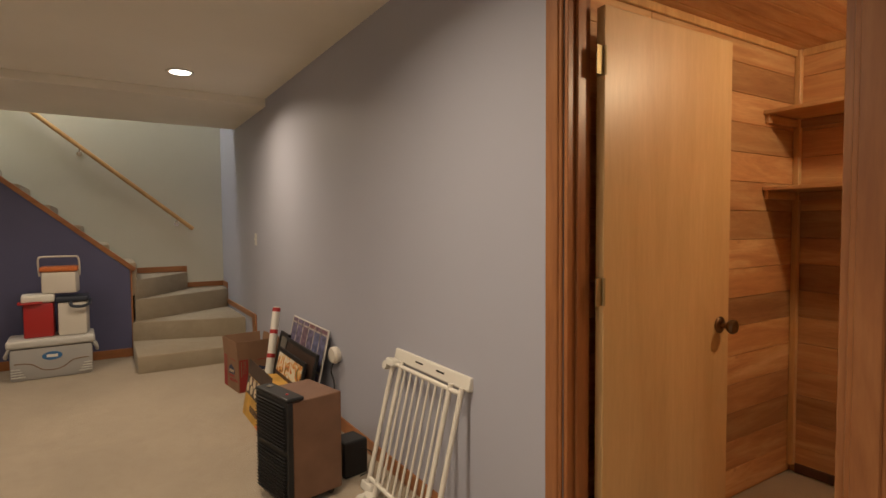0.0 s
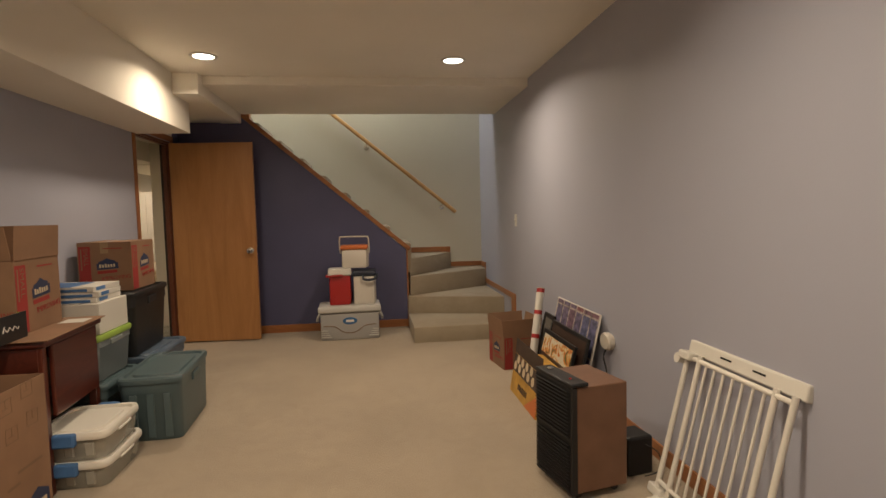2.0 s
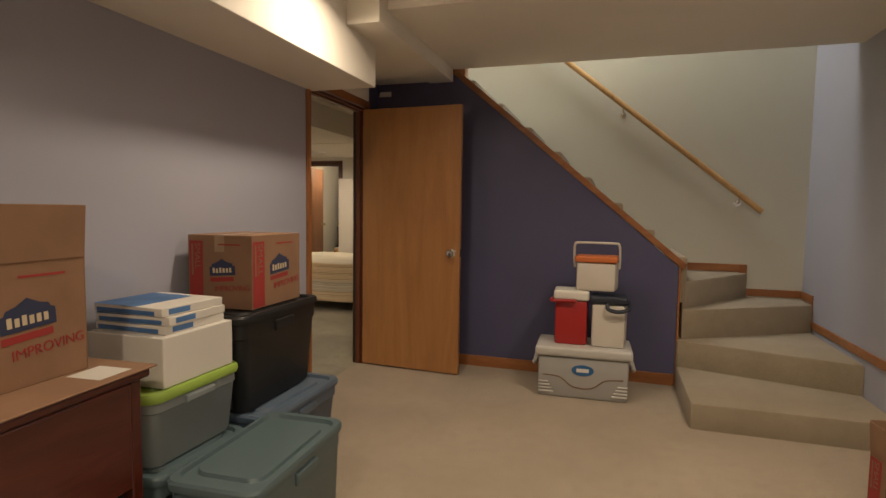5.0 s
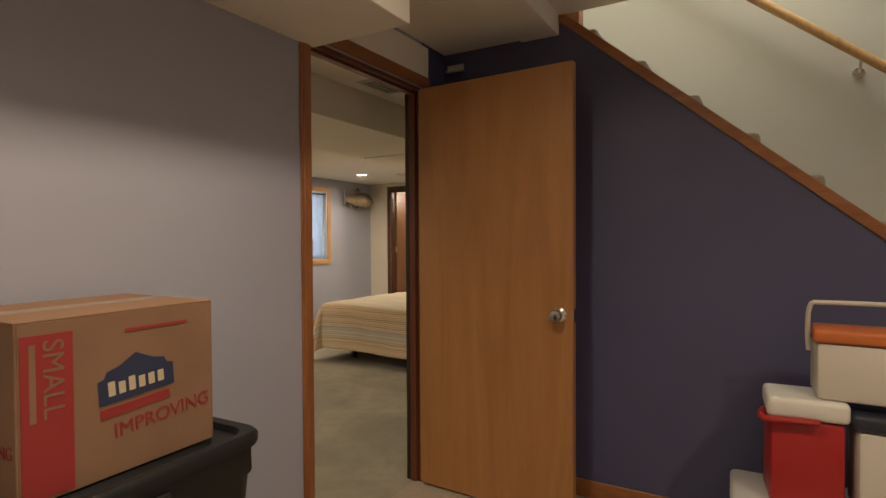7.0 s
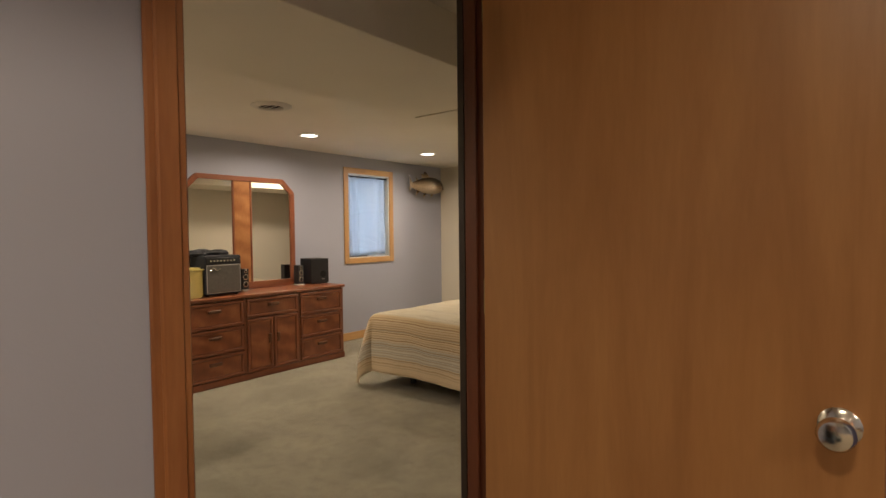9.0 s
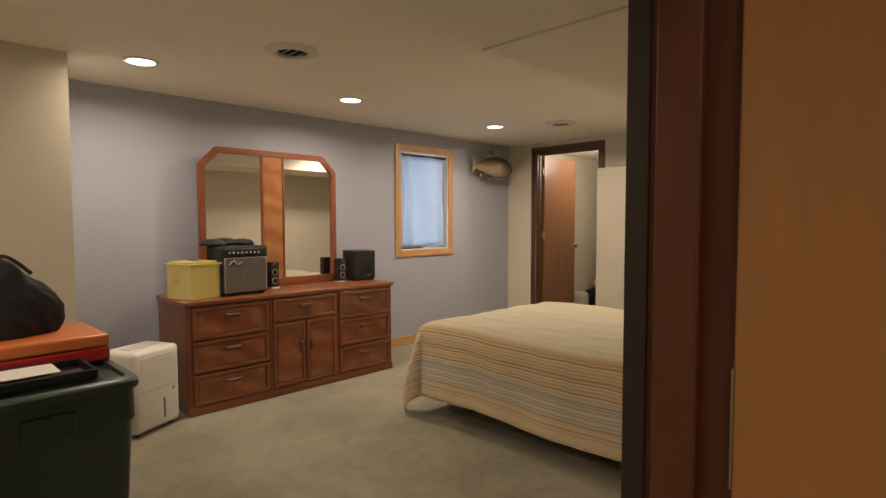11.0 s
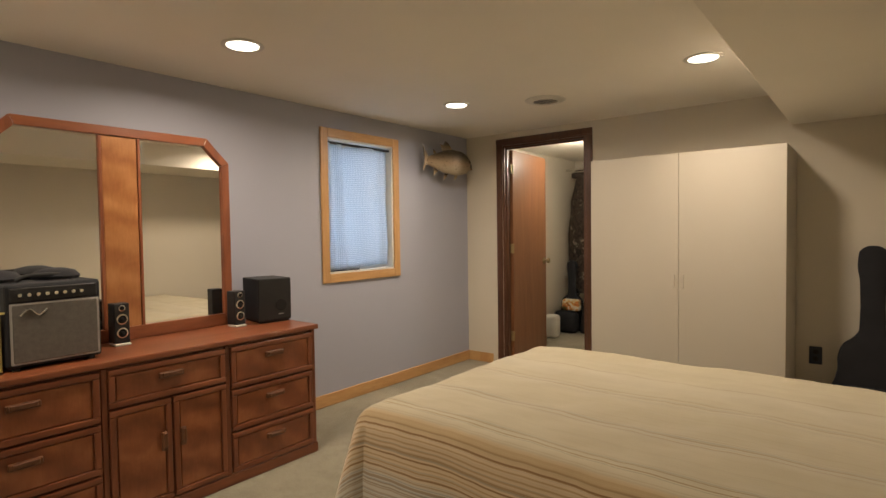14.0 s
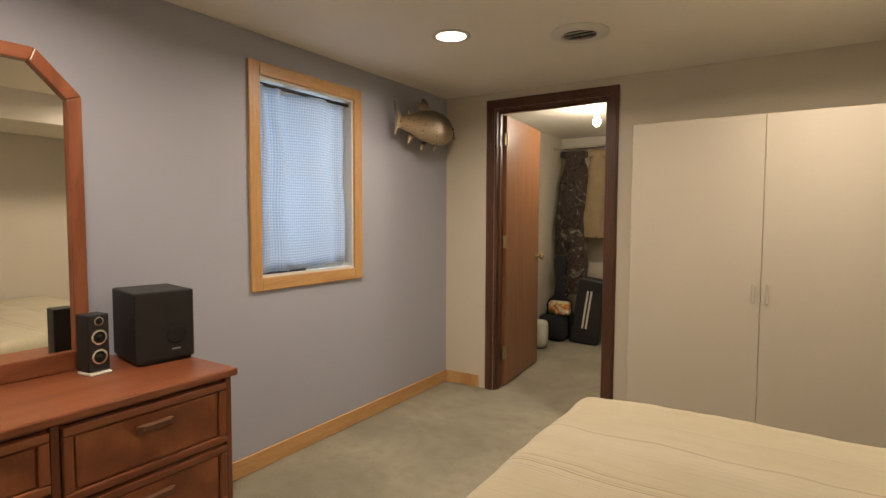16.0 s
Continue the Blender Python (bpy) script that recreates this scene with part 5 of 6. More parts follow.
for yy in (-0.20, 0.06):
    part("badge", prism([(0, 0), (0.15, 0), (0.15, 0.07), (0.075, 0.105), (0, 0.07)], 0.2402, 0.2408, m=Matrix(((0, 0, 1, 0), (1, 0, 0, yy), (0, 1, 0, 0.03), (0, 0, 0, 1)))), BLUE_INK, FLOORBOX, "navy printed gable badge")
    part("badge_bar", box(0.2408, 0.2412, yy + 0.02, yy + 0.13, 0.05, 0.075), CREAM_P, FLOORBOX)
tote("latch_bin", "clear plastic box with white lid and blue latches", -1.565, 2.96, 0.0, 0.34, 0.42, 0.137, CLEARP, WHITE, 0.9, 0, group="stacked clear boxes")
tote("latch_bin", "clear plastic box with white lid and blue latches", -1.57, 2.96, 0.138, 0.34, 0.42, 0.139, CLEARP, WHITE, 0.9, 2, group="stacked clear boxes")
for z in (0.105, 0.245):
    for y in (2.742, 3.178):
        e = thing("bin_latch", "blue plastic bin latch clip", "latch", -1.57, y, z, group="bin latches")
        part("clip", box(-0.05, 0.05, -0.018, 0.016, -0.03, 0.034, 0.01), BOOKBLUE, e)
for z in (0.016, 0.155):
    e = thing("folded_cloth", "pale folded cloth inside the clear box", "cloth", -1.565, 2.96, z)
    part("fold", box(-0.12, 0.12, -0.15, 0.15, 0, 0.075, 0.028, 3), TAN, e, "", True)
tote("floor_bin", "cloudy clear bin with a pale grey lid on the carpet", -1.72, 1.92, 0.0, 0.36, 0.42, 0.30, CLEAR_G, SILVERL, 0.88, 4)
tote("storage_tub", "blue teal plastic storage tub with lid", -1.418, 3.585, 0, 0.345, 0.635, 0.375, TEAL, TEAL, 0.92, 3, group="storage tubs")
tote("storage_tub", "blue teal plastic tub under the clear bin", -1.87, 3.56, 0, 0.44, 0.48, 0.33, TEAL, TEAL, 0.86, 0, group="storage tubs")
tote("lime_lid_bin", "cloudy clear bin with a lime lid", -1.885, 3.57, 0.332, 0.40, 0.47, 0.275, CLEAR_G, LIME, 0.88, 0)
e = thing("white_carton", "plain white cardboard carton on the lime lid", "box", -1.875, 3.585, 0.6055)
part("carton_body", box(-0.175, 0.175, -0.18, 0.18, 0, 0.18, 0.004), PAPER, e)
books()
tote("slate_tub", "slate blue plastic tub under the black tote", -1.83, 4.15, 0, 0.50, 0.64, 0.36, SLATE, SLATE, 0.86, 0, group="storage tubs")
tote("black_tote", "black plastic storage tote with a ridged lid", -1.885, 4.10, 0.362, 0.42, 0.66, 0.432, BLACK, BLACK, 0.86, 2)
carton("taped_carton", "taped brown printed cardboard box on the tote", -1.895, 4.12, 0.7935, 0.33, 0.40, 0.323, 2)
carton("open_carton", "open brown printed cardboard box by the stairs", 1.010, 4.405, 0, 0.31, 0.345, 0.275, 7, (0.125, (80, 86, 84, 88)), faces="-x-y")
heater()
safety_gate()
small_speaker()
pictures()
wrap_tube()
coolers()
wall_plate("light_switch", "white toggle light switch plate", XR, 5.24, 1.17, -90, WHITE, "switch")


# ---- things: bedroom ----
def dresser():
    x0, x1, y0, y1, h = -0.27, 0.27, -0.845, 0.845, 0.735
    e = thing("dresser", "long cherry wood dresser with panelled drawers", "dresser", -5.775, 7.45, 0)
    part("carcass", box(x0, x1 - 0.02, y0 + 0.015, y1 - 0.015, 0.05, h - 0.028, 0.004), CHERRY_Z, e)
    part("plinth", box(x0 + 0.01, x1 - 0.03, y0 + 0.03, y1 - 0.03, 0, 0.05, 0.003, 1), CHERRY, e)
    part("top", box(x0, x1 + 0.008, y0, y1, h - 0.028, h, 0.006), CHERRY, e)
    for y in (y0 + 0.02, -0.275, 0.275, y1 - 0.045):
        part("stile", box(x1 - 0.02, x1 - 0.004, y, y + 0.025, 0.05, h - 0.03, 0.003, 1), CHERRY_Z, e)
    part("base_rail", box(x1 - 0.02, x1 + 0.004, y0 + 0.015, y1 - 0.015, 0.0, 0.055, 0.004, 1), CHERRY, e)
    def front(name, u0, u1, z0, z1, upright=False):
        d = part(name, box(x1 - 0.02, x1 - 0.006, u0, u1, z0, z1, 0.002, 1), CHERRY, e)
        f = 0.026
        for k, a in enumerate(((u0, u1, z0, z0 + f), (u0, u1, z1 - f, z1), (u0, u0 + f, z0 + f, z1 - f), (u1 - f, u1, z0 + f, z1 - f))):
            part("moulding", box(x1 - 0.006, x1 + 0.006, *a, 0.005, 2), CHERRY if k < 2 else CHERRY_Z, d)
        part("panel", box(x1 - 0.006, x1 - 0.001, u0 + f + 0.004, u1 - f - 0.004, z0 + f + 0.004, z1 - f - 0.004, 0.003, 1), BURL, d, "figured veneer panel")
        return d
    def pull(d, y, z, upright=False):
        a, c = (0.012, 0.042) if upright else (0.055, 0.013)
        b = box(x1 + 0.0, x1 + 0.016, y - a, y + a, z - c, z + c, 0.004, 2)
        box(x1 + 0.016, x1 + 0.024, y - a * 0.8, y + a * 0.8, z - c * 0.6, z + c * 0.9, 0.003, 1, b)
        part("handle", b, PULL, d, "carved dark wooden pull")
    rows = ((0.485, 0.695), (0.27, 0.475), (0.06, 0.26))
    for u0, u1 in ((y0 + 0.048, -0.28), (0.303, y1 - 0.048)):
        for z0, z1 in rows:
            pull(front("drawer", u0, u1, z0, z1), (u0 + u1) / 2, z1 - 0.07)
    pull(front("drawer", -0.248, 0.273, 0.53, 0.695), 0.01, 0.63)
    pull(front("cabinet_door", -0.248, 0.008, 0.06, 0.52), -0.03, 0.33, True)
    pull(front("cabinet_door", 0.016, 0.273, 0.06, 0.52), 0.055, 0.33, True)


def dresser_mirror():
    e = thing("dresser_mirror", "wide cherry framed mirror with clipped corners", "mirror", -5.95, 7.445, 0.7352)
    w, h, c, f = 0.572, 1.058, 0.13, 0.045
    m = Matrix(((0, 0, 1, 0), (1, 0, 0, 0), (0, 1, 0, 0), (0, 0, 0, 1)))
    outer = [(-w, 0), (w, 0), (w, h - c), (w - c, h), (-w + c, h), (-w, h - c)]
    part("backing", prism(outer, -0.02, -0.004, m=m), CHERRY_Z, e)
    k = f * 0.41
    inner = [(-w + f, f + 0.02), (w - f, f + 0.02), (w - f, h - c - k), (w - c - k, h - f), (-w + c + k, h - f), (-w + f, h - c - k)]
    for i in range(6):
        a, b, c2, d = outer[i], outer[(i + 1) % 6], inner[(i + 1) % 6], inner[i]
        part("frame_rail", prism([a, b, c2, d], -0.004, 0.022, 0.004, m=m), CHERRY if i in (0, 3) else CHERRY_Z, e)
    for u0, u1, cl in ((-w + f - 0.01, -0.095, True), (0.085, w - f + 0.01, False)):
        z0, z1, cc = f + 0.012, h - f + 0.01, c - 0.01
        o = [(u0, z0), (u1, z0), (u1, z1), (u0 + cc, z1), (u0, z1 - cc)] if cl else [(u0, z0), (u1, z0), (u1, z1 - cc), (u1 - cc, z1), (u0, z1)]
        part("glass", prism(o, -0.003, 0.004, m=m), MIRROR, e, "mirror glass")
    part("centre_panel", prism([(-0.085, f), (0.075, f), (0.075, h - f), (-0.085, h - f)], -0.003, 0.012, 0.003, m=m), BURL_P, e, "figured centre panel")
    for u in (-0.1, 0.077):
        part("centre_stile", prism([(u, f), (u + 0.014, f), (u + 0.014, h - f), (u, h - f)], -0.003, 0.018, 0.003, m=m), CHERRY_Z, e)


def yellow_box():
    e = thing("yellow_crate", "translucent yellow plastic file crate with papers inside", "crate", -5.712, 6.742, 0.7355, 15)
    hx, hy, t = 0.125, 0.110, 0.003
    b = box(-hx + 0.008, hx - 0.008, -hy + 0.008, hy - 0.008, 0, 0.004)
    for a in ((-hx, -hx + t, -hy, hy), (hx - t, hx, -hy, hy), (-hx + t, hx - t, -hy, -hy + t), (-hx + t, hx - t, hy - t, hy)):
        box(*a, 0.004, 0.225, bm=b)
    part("crate_body", b, GLOWY, e)
    b = box(-hx - 0.012, hx + 0.012, -hy - 0.012, hy + 0.012, 0.226, 0.236, 0.004)
    box(-hx + 0.01, hx - 0.01, -hy + 0.01, hy - 0.01, 0.2362, 0.25, 0.006, bm=b)
    part("lid", b, GLOWY, e, "yellow film lid")
    part("lid_handle", box(-0.03, 0.03, -0.02, 0.02, 0.2505, 0.256, 0.003, 1), BLACK, e)
    part("round_mark", lathe([(0.026, 0), (0.026, 0.0006)], 20, m=Matrix.Translation((-0.03, -hy - 0.0004, 0.12)) @ Matrix.Rotation(radians(90), 4, "X")), GOLD_P, e, "darker round mark")
    for k, (u, mt, hh) in enumerate(((-0.085, PAPER, 0.17), (-0.055, ORANGE, 0.15), (-0.02, YELLOW, 0.185), (0.02, PAPER, 0.16), (0.055, ORANGE, 0.175), (0.085, YELLOW, 0.19))):
        part("folder", box(-0.10, 0.105, u - 0.010, u + 0.010, 0.006, hh, 0.002, 1, m=Matrix.Rotation(radians(2 - k), 4, "X")), mt, e)


def amplifier():
    e = thing("guitar_amplifier", "black guitar amplifier with a silver grille", "amplifier", -5.728, 7.055, 0.7355, 1)
    part("cabinet", box(-0.12, 0.12, -0.165, 0.165, 0.012, 0.34, 0.012), BLACK_F, e)
    part("grille", box(0.119, 0.126, -0.145, 0.15, 0.03, 0.258, 0.004, 1), GRILLE, e, "silver grey grille cloth")
    part("grille_piping", box(0.1195, 0.123, -0.152, 0.157, 0.024, 0.264, 0.003, 1), SILVERP, e)
    part("control_panel", box(0.112, 0.124, -0.15, 0.15, 0.272, 0.325, 0.003, 1), BLACK, e)
    for k in range(8):
        part("dial", lathe([(0.009, 0), (0.007, 0.012)], 12, m=Matrix.Translation((0.124, -0.12 + k * 0.03, 0.297)) @ Matrix.Rotation(radians(90), 4, "Y")), CHROME, e)
    part("script_badge", bent([(0.128, -0.12, 0.215), (0.128, -0.09, 0.24), (0.128, -0.06, 0.215), (0.128, -0.03, 0.235)], 0.004), CHROME, e)
    part("carry_strap", bent([(0.0, -0.10, 0.342), (0.0, -0.06, 0.362), (0.0, 0.06, 0.362), (0.0, 0.10, 0.342)], 0.009), BLACK, e)
    for sx in (-0.09, 0.09):
        for sy in (-0.13, 0.13):
            part("foot", lathe([(0.016, 0), (0.014, 0.012)], 12, m=Matrix.Translation((sx, sy, 0))), BLACK, e)
    for k, (y, z) in enumerate(((-0.07, 0.342), (0.06, 0.342))):
        f = thing("cap", "black cloth cap on the amplifier top", "cap", -5.80, 7.02 + y * 1.6, 1.078)
        part("crown", lathe([(0.085, 0), (0.09, 0.012), (0.07, 0.035), (0.03, 0.045)], 20), BLACK_F, f, "", True)


def satellite(y, rz):
    e = thing("satellite_speaker", "slim black speaker with silver ringed drivers", "speaker", -5.83, y, 0.7355, rz, "computer speakers")
    part("base", box(-0.04, 0.04, -0.035, 0.035, 0, 0.01, 0.003, 1), WHITE, e)
    part("case", prism([(-0.04, -0.036), (0.03, -0.034), (0.03, 0.034), (-0.04, 0.036)], 0.011, 0.20, 0.004), BLACK, e)
    for z in (0.06, 0.125, 0.178):
        r = 0.024 if z < 0.15 else 0.014
        part("driver_ring", lathe([(r, 0), (r * 1.05, 0.003), (r * 0.8, 0.004), (r * 0.75, 0.001)], 20, m=Matrix.Translation((0.03, 0, z)) @ Matrix.Rotation(radians(90), 4, "Y"), caps=False), CHROME, e)
        part("cone", lathe([(r * 0.78, 0), (r * 0.4, 0.001), (r * 0.2, 0.005)], 16, m=Matrix.Translation((0.03, 0, z)) @ Matrix.Rotation(radians(90), 4, "Y")), HOLE, e)


def subwoofer():
    e = thing("subwoofer", "black boxy subwoofer with a round port", "speaker", -5.875, 8.21, 0.7355, -10)
    part("case", box(-0.12, 0.12, -0.10, 0.10, 0.012, 0.258, 0.006), BLACK, e)
    part("port_ring", lathe([(0.03, 0), (0.034, 0.003), (0.028, 0.004)], 20, m=Matrix.Translation((0.12, 0.035, 0.10)) @ Matrix.Rotation(radians(90), 4, "Y")), HOLE, e)
    part("foot_plate", box(-0.11, 0.11, -0.09, 0.09, 0.0, 0.012, 0.002, 1), BLACK, e)
    part("mark", box(0.1202, 0.1208, 0.02, 0.05, 0.045, 0.05), SILVERP, e)


def dehumidifier():
    e = thing("dehumidifier", "white portable dehumidifier with a louvred front", "dehumidifier", -5.535, 6.362, 0, 27)
    part("shell", box(-0.13, 0.13, -0.165, 0.165, 0.02, 0.498, 0.03, 3), WHITE, e, "", True)
    part("top_vent", box(-0.05, 0.04, -0.11, 0.11, 0.496, 0.5015, 0.002, 1), SILVERL, e, "grey top vent")
    for k in range(14):
        part("louvre", box(0.1285, 0.134, -0.125, 0.125, 0.262 + k * 0.0145, 0.2685 + k * 0.0145, 0.0015, 1), WHITE, e)
    part("water_window", box(0.1295, 0.1312, 0.035, 0.045, 0.07, 0.19), HOLE, e, "dark water level slot")
    part("seam", box(0.1295, 0.1306, -0.14, 0.14, 0.255, 0.258), SILVERP, e)
    part("badge", box(0.1295, 0.1308, 0.10, 0.12, 0.22, 0.245), SILVERP, e)
    for sx in (-0.09, 0.09):
        for sy in (-0.12, 0.12):
            part("caster", tube((sx, sy - 0.01, 0.012), (sx, sy + 0.01, 0.012), 0.012, n=12), BLACK, e)


def green_bin():
    tote("green_tote", "dark green plastic storage tote with things on it", -4.46, 5.68, 0, 0.80, 0.54, 0.70, FOREST, FOREST, 0.86, 2)
    e = thing("orange_case", "orange and red flat tool case on the tote", "case", -4.61, 5.665, 0.699, 2)
    part("lid", box(-0.19, 0.21, -0.27, 0.275, 0.055, 0.105, 0.01), ORANGE, e, "orange lid")
    part("base", box(-0.19, 0.21, -0.27, 0.275, 0.0, 0.054, 0.008), RED, e, "red base")
    part("clasp", box(0.02, 0.06, 0.275, 0.287, 0.02, 0.08, 0.003, 1), BLACK, e)
    part("grip", bent([(-0.12, 0.275, 0.05), (-0.12, 0.30, 0.05), (-0.02, 0.30, 0.05), (-0.02, 0.275, 0.05)], 0.008), BLACK, e, "black carry grip")
    e = thing("black_tray", "black tray with a folded white paper", "tray", -4.278, 5.60, 0.699, 2)
    part("tray_body", box(-0.11, 0.12, -0.22, 0.25, 0, 0.004, 0.001, 1), BLACK, e)
    for a in ((-0.11, 0.12, -0.22, -0.21), (-0.11, 0.12, 0.24, 0.25), (-0.11, -0.10, -0.21, 0.24), (0.11, 0.12, -0.21, 0.24)):
        part("rim", box(*a, 0.004, 0.03, 0.003, 1), BLACK, e)
    part("sheet", box(-0.07, 0.08, -0.16, 0.15, 0.0305, 0.0335, 0.001, 1), PAPER, e)
    e = thing("black_bag", "slumped black nylon bag on the case", "bag", -4.64, 5.66, 0.8045, 12)
    bm = bmesh.new()
    bmesh.ops.create_icosphere(bm, subdivisions=5, radius=1)
    for v in bm.verts:
        p = v.co.copy()
        n = 1 + 0.22 * noise.noise(p * 1.4) + 0.07 * noise.noise(p * 4.5 + Vector((3, 1, 2)))
        fold = 0.025 * math.sin(p.y * 9 + p.x * 4)
        h = max(-0.55, p.z * n + fold)
        v.co = Vector((p.x * 0.12 * n, p.y * 0.16 * n, 0.185 * (h + 0.55) * (1 - 0.25 * p.y)))
    part("sack", bm, BLACK_F, e, "", True)
    part("strap", bent([Vector((0.02, -0.09, 0.29)), Vector((0.05, -0.02, 0.31)), Vector((0.06, 0.06, 0.24))], 0.008, 6, 6), BLACK, e, "", True)


def bed():
    x0, x1, y0, y1, top = -4.53, -2.70, 7.74, 9.13, 0.585
    e = thing("bed", "made bed with base and mattress under a spread", "bed", (x0 + x1) / 2, (y0 + y1) / 2, 0)
    hx, hy = (x1 - x0) / 2, (y1 - y0) / 2
    part("mattress", box(-hx + 0.02, hx, -hy + 0.02, hy - 0.02, 0.33, top - 0.012, 0.05, 3), PAPER, e, "", True)
    part("box_spring", box(-hx + 0.03, hx, -hy + 0.03, hy - 0.03, 0.13, 0.328, 0.01), SILVERP, e)
    for sx in (-1, 1):
        for sy in (-1, 1):
            part("leg", tube((sx * (hx - 0.22), sy * (hy - 0.25), 0), (sx * (hx - 0.22), sy * (hy - 0.25), 0.13), 0.025), BLACK, e)
    s = thing("bedspread", "cream and tan striped woven spread, hanging over the bed", "bedspread", (x0 + x1) / 2, (y0 + y1) / 2, 0)
    bm = bmesh.new()
    uv = bm.loops.layers.uv.new("uv")
    drop = 0.45
    us = [-hx - drop + (2 * hx + drop) * i / 110 for i in range(111)]
    vs = [-hy - drop + (2 * hy + 2 * drop) * j / 110 for j in range(111)]
    R = 0.06
    def over(c, h):
        """How far past the edge a cloth coordinate lies."""
        return max(0.0, abs(c) - (h - R * 0.57))
    def place(u, v):
        eu, ev = (over(u, hx) if u < 0 else 0.0), over(v, hy)
        e2 = math.hypot(eu, ev)
        su, sv = -1, (1 if v > 0 else -1)
        bu = max(u, -(hx - R * 0.57)) if u < 0 else u
        bv = max(-(hy - R * 0.57), min(hy - R * 0.57, v))
        z = top + 0.014 * noise.noise(Vector((u * 1.6, v * 1.6, 0.3))) + 0.008 * noise.noise(Vector((u * 5, v * 7, 4.0))) + 0.003 * noise.noise(Vector((u * 17, v * 17, 9.0)))
        if e2 > 0:
            a = min(e2 / R, math.pi / 2)
            out = R * math.sin(a)
            down = R * (1 - math.cos(a)) + max(0.0, e2 - R * math.pi / 2)
            du, dv = eu / e2, ev / e2
            along = u * 7.0 if ev > eu else v * 7.0
            k = min(1.0, down / 0.4)
            out += k * (0.016 + 0.008 * math.sin(along + 0.7) + 0.007 * math.sin(along * 2.3) + 0.012 * noise.noise(Vector((u * 4, v * 4, 2.0)))) + (0.10 * k * min(1.0, min(du, dv) * 2) if min(du, dv) > 0.2 else 0)
            return Vector((bu + su * du * out, bv + sv * dv * out, max(0.012 + 0.01 * k, z - down)))
        return Vector((bu, bv, z))
    g = [[bm.verts.new(place(u, v)) for u in us] for v in vs]
    for j in range(110):
        for i in range(110):
            f = bm.faces.new((g[j][i], g[j][i + 1], g[j + 1][i + 1], g[j + 1][i]))
            for lp, (a, b) in zip(f.loops, ((i, j), (i + 1, j), (i + 1, j + 1), (i, j + 1))):
                lp[uv].uv = (us[a] + hx + drop, vs[b] + hy + drop)
    front, foot = [g[0][i].co.copy() for i in range(0, 111, 5)], [g[j][0].co.copy() for j in range(0, 111, 5)]
    for edge in (front, foot):
        part("hem", bent(edge, 0.005, 6, 2), SPREAD, s, "stitched hem", True)
    c = part("cloth", bm, SPREAD, s, "", True)
    sol = c.modifiers.new("thick", "SOLIDIFY")
    sol.thickness, sol.offset = 0.004, 1


def wardrobe():
    x0, x1, y0, y1, h = -4.595, -3.40, 10.04, 10.575, 1.745
    e = thing("wardrobe", "plain white laminate two door wardrobe", "wardrobe", (x0 + x1) / 2, y0, 0)
    w = (x1 - x0) / 2
    part("carcass", box(-w, w, 0.02, y1 - y0, 0.0, h, 0.002, 1), WHITE_L, e)
    for a, b, s in ((-w, -0.001, -1), (0.001, w, 1)):
        d = part("wardrobe_door", box(a, b, 0.0, 0.018, 0.06, h - 0.002, 0.0015, 1), WHITE_L, e)
        part("handle", box(s * 0.028 - 0.006, s * 0.028 + 0.006, -0.014, -0.0005, 0.86, 0.95, 0.004, 2), WHITE_L, d)


def gig_bag(name, label, x, y, z, rz, s=1.0, rx=0):
    """Soft guitar case: waisted body, long neck and head."""
    e = thing(name, label, "guitar case", x, y, z, rz, rx=rx)
    prof = [(0.0, 0.02), (0.10, 0.0), (0.17, 0.03), (0.205, 0.10), (0.205, 0.20), (0.17, 0.29), (0.155, 0.36), (0.16, 0.42), (0.14, 0.49), (0.09, 0.53), (0.06, 0.57), (0.055, 0.72), (0.06, 0.88), (0.072, 0.93), (0.065, 1.03), (0.03, 1.06)]
    o = [(a * s, b * s) for a, b in prof] + [(-a * s, b * s) for a, b in prof[::-1][:-1]]
    part("case", prism(o, -0.055 * s, 0.055 * s, 0.02, m=Matrix(((1, 0, 0, 0), (0, 0, 1, 0), (0, 1, 0, 0), (0, 0, 0, 1)))), BLACK_F, e, "", True)
    part("carry_handle", bent([(0.055 * s, -0.02, 0.52 * s), (0.11 * s, -0.03, 0.56 * s), (0.10 * s, -0.03, 0.62 * s), (0.055 * s, -0.02, 0.64 * s)], 0.009), BLACK, e)
    part("pocket", prism([(-0.12 * s, 0.06 * s), (0.12 * s, 0.06 * s), (0.11 * s, 0.27 * s), (-0.11 * s, 0.27 * s)], -0.078 * s, -0.056 * s, 0.008, m=Matrix(((1, 0, 0, 0), (0, 0, 1, 0), (0, 1, 0, 0), (0, 0, 0, 1)))), BLACK_F, e, "", True)
    return e


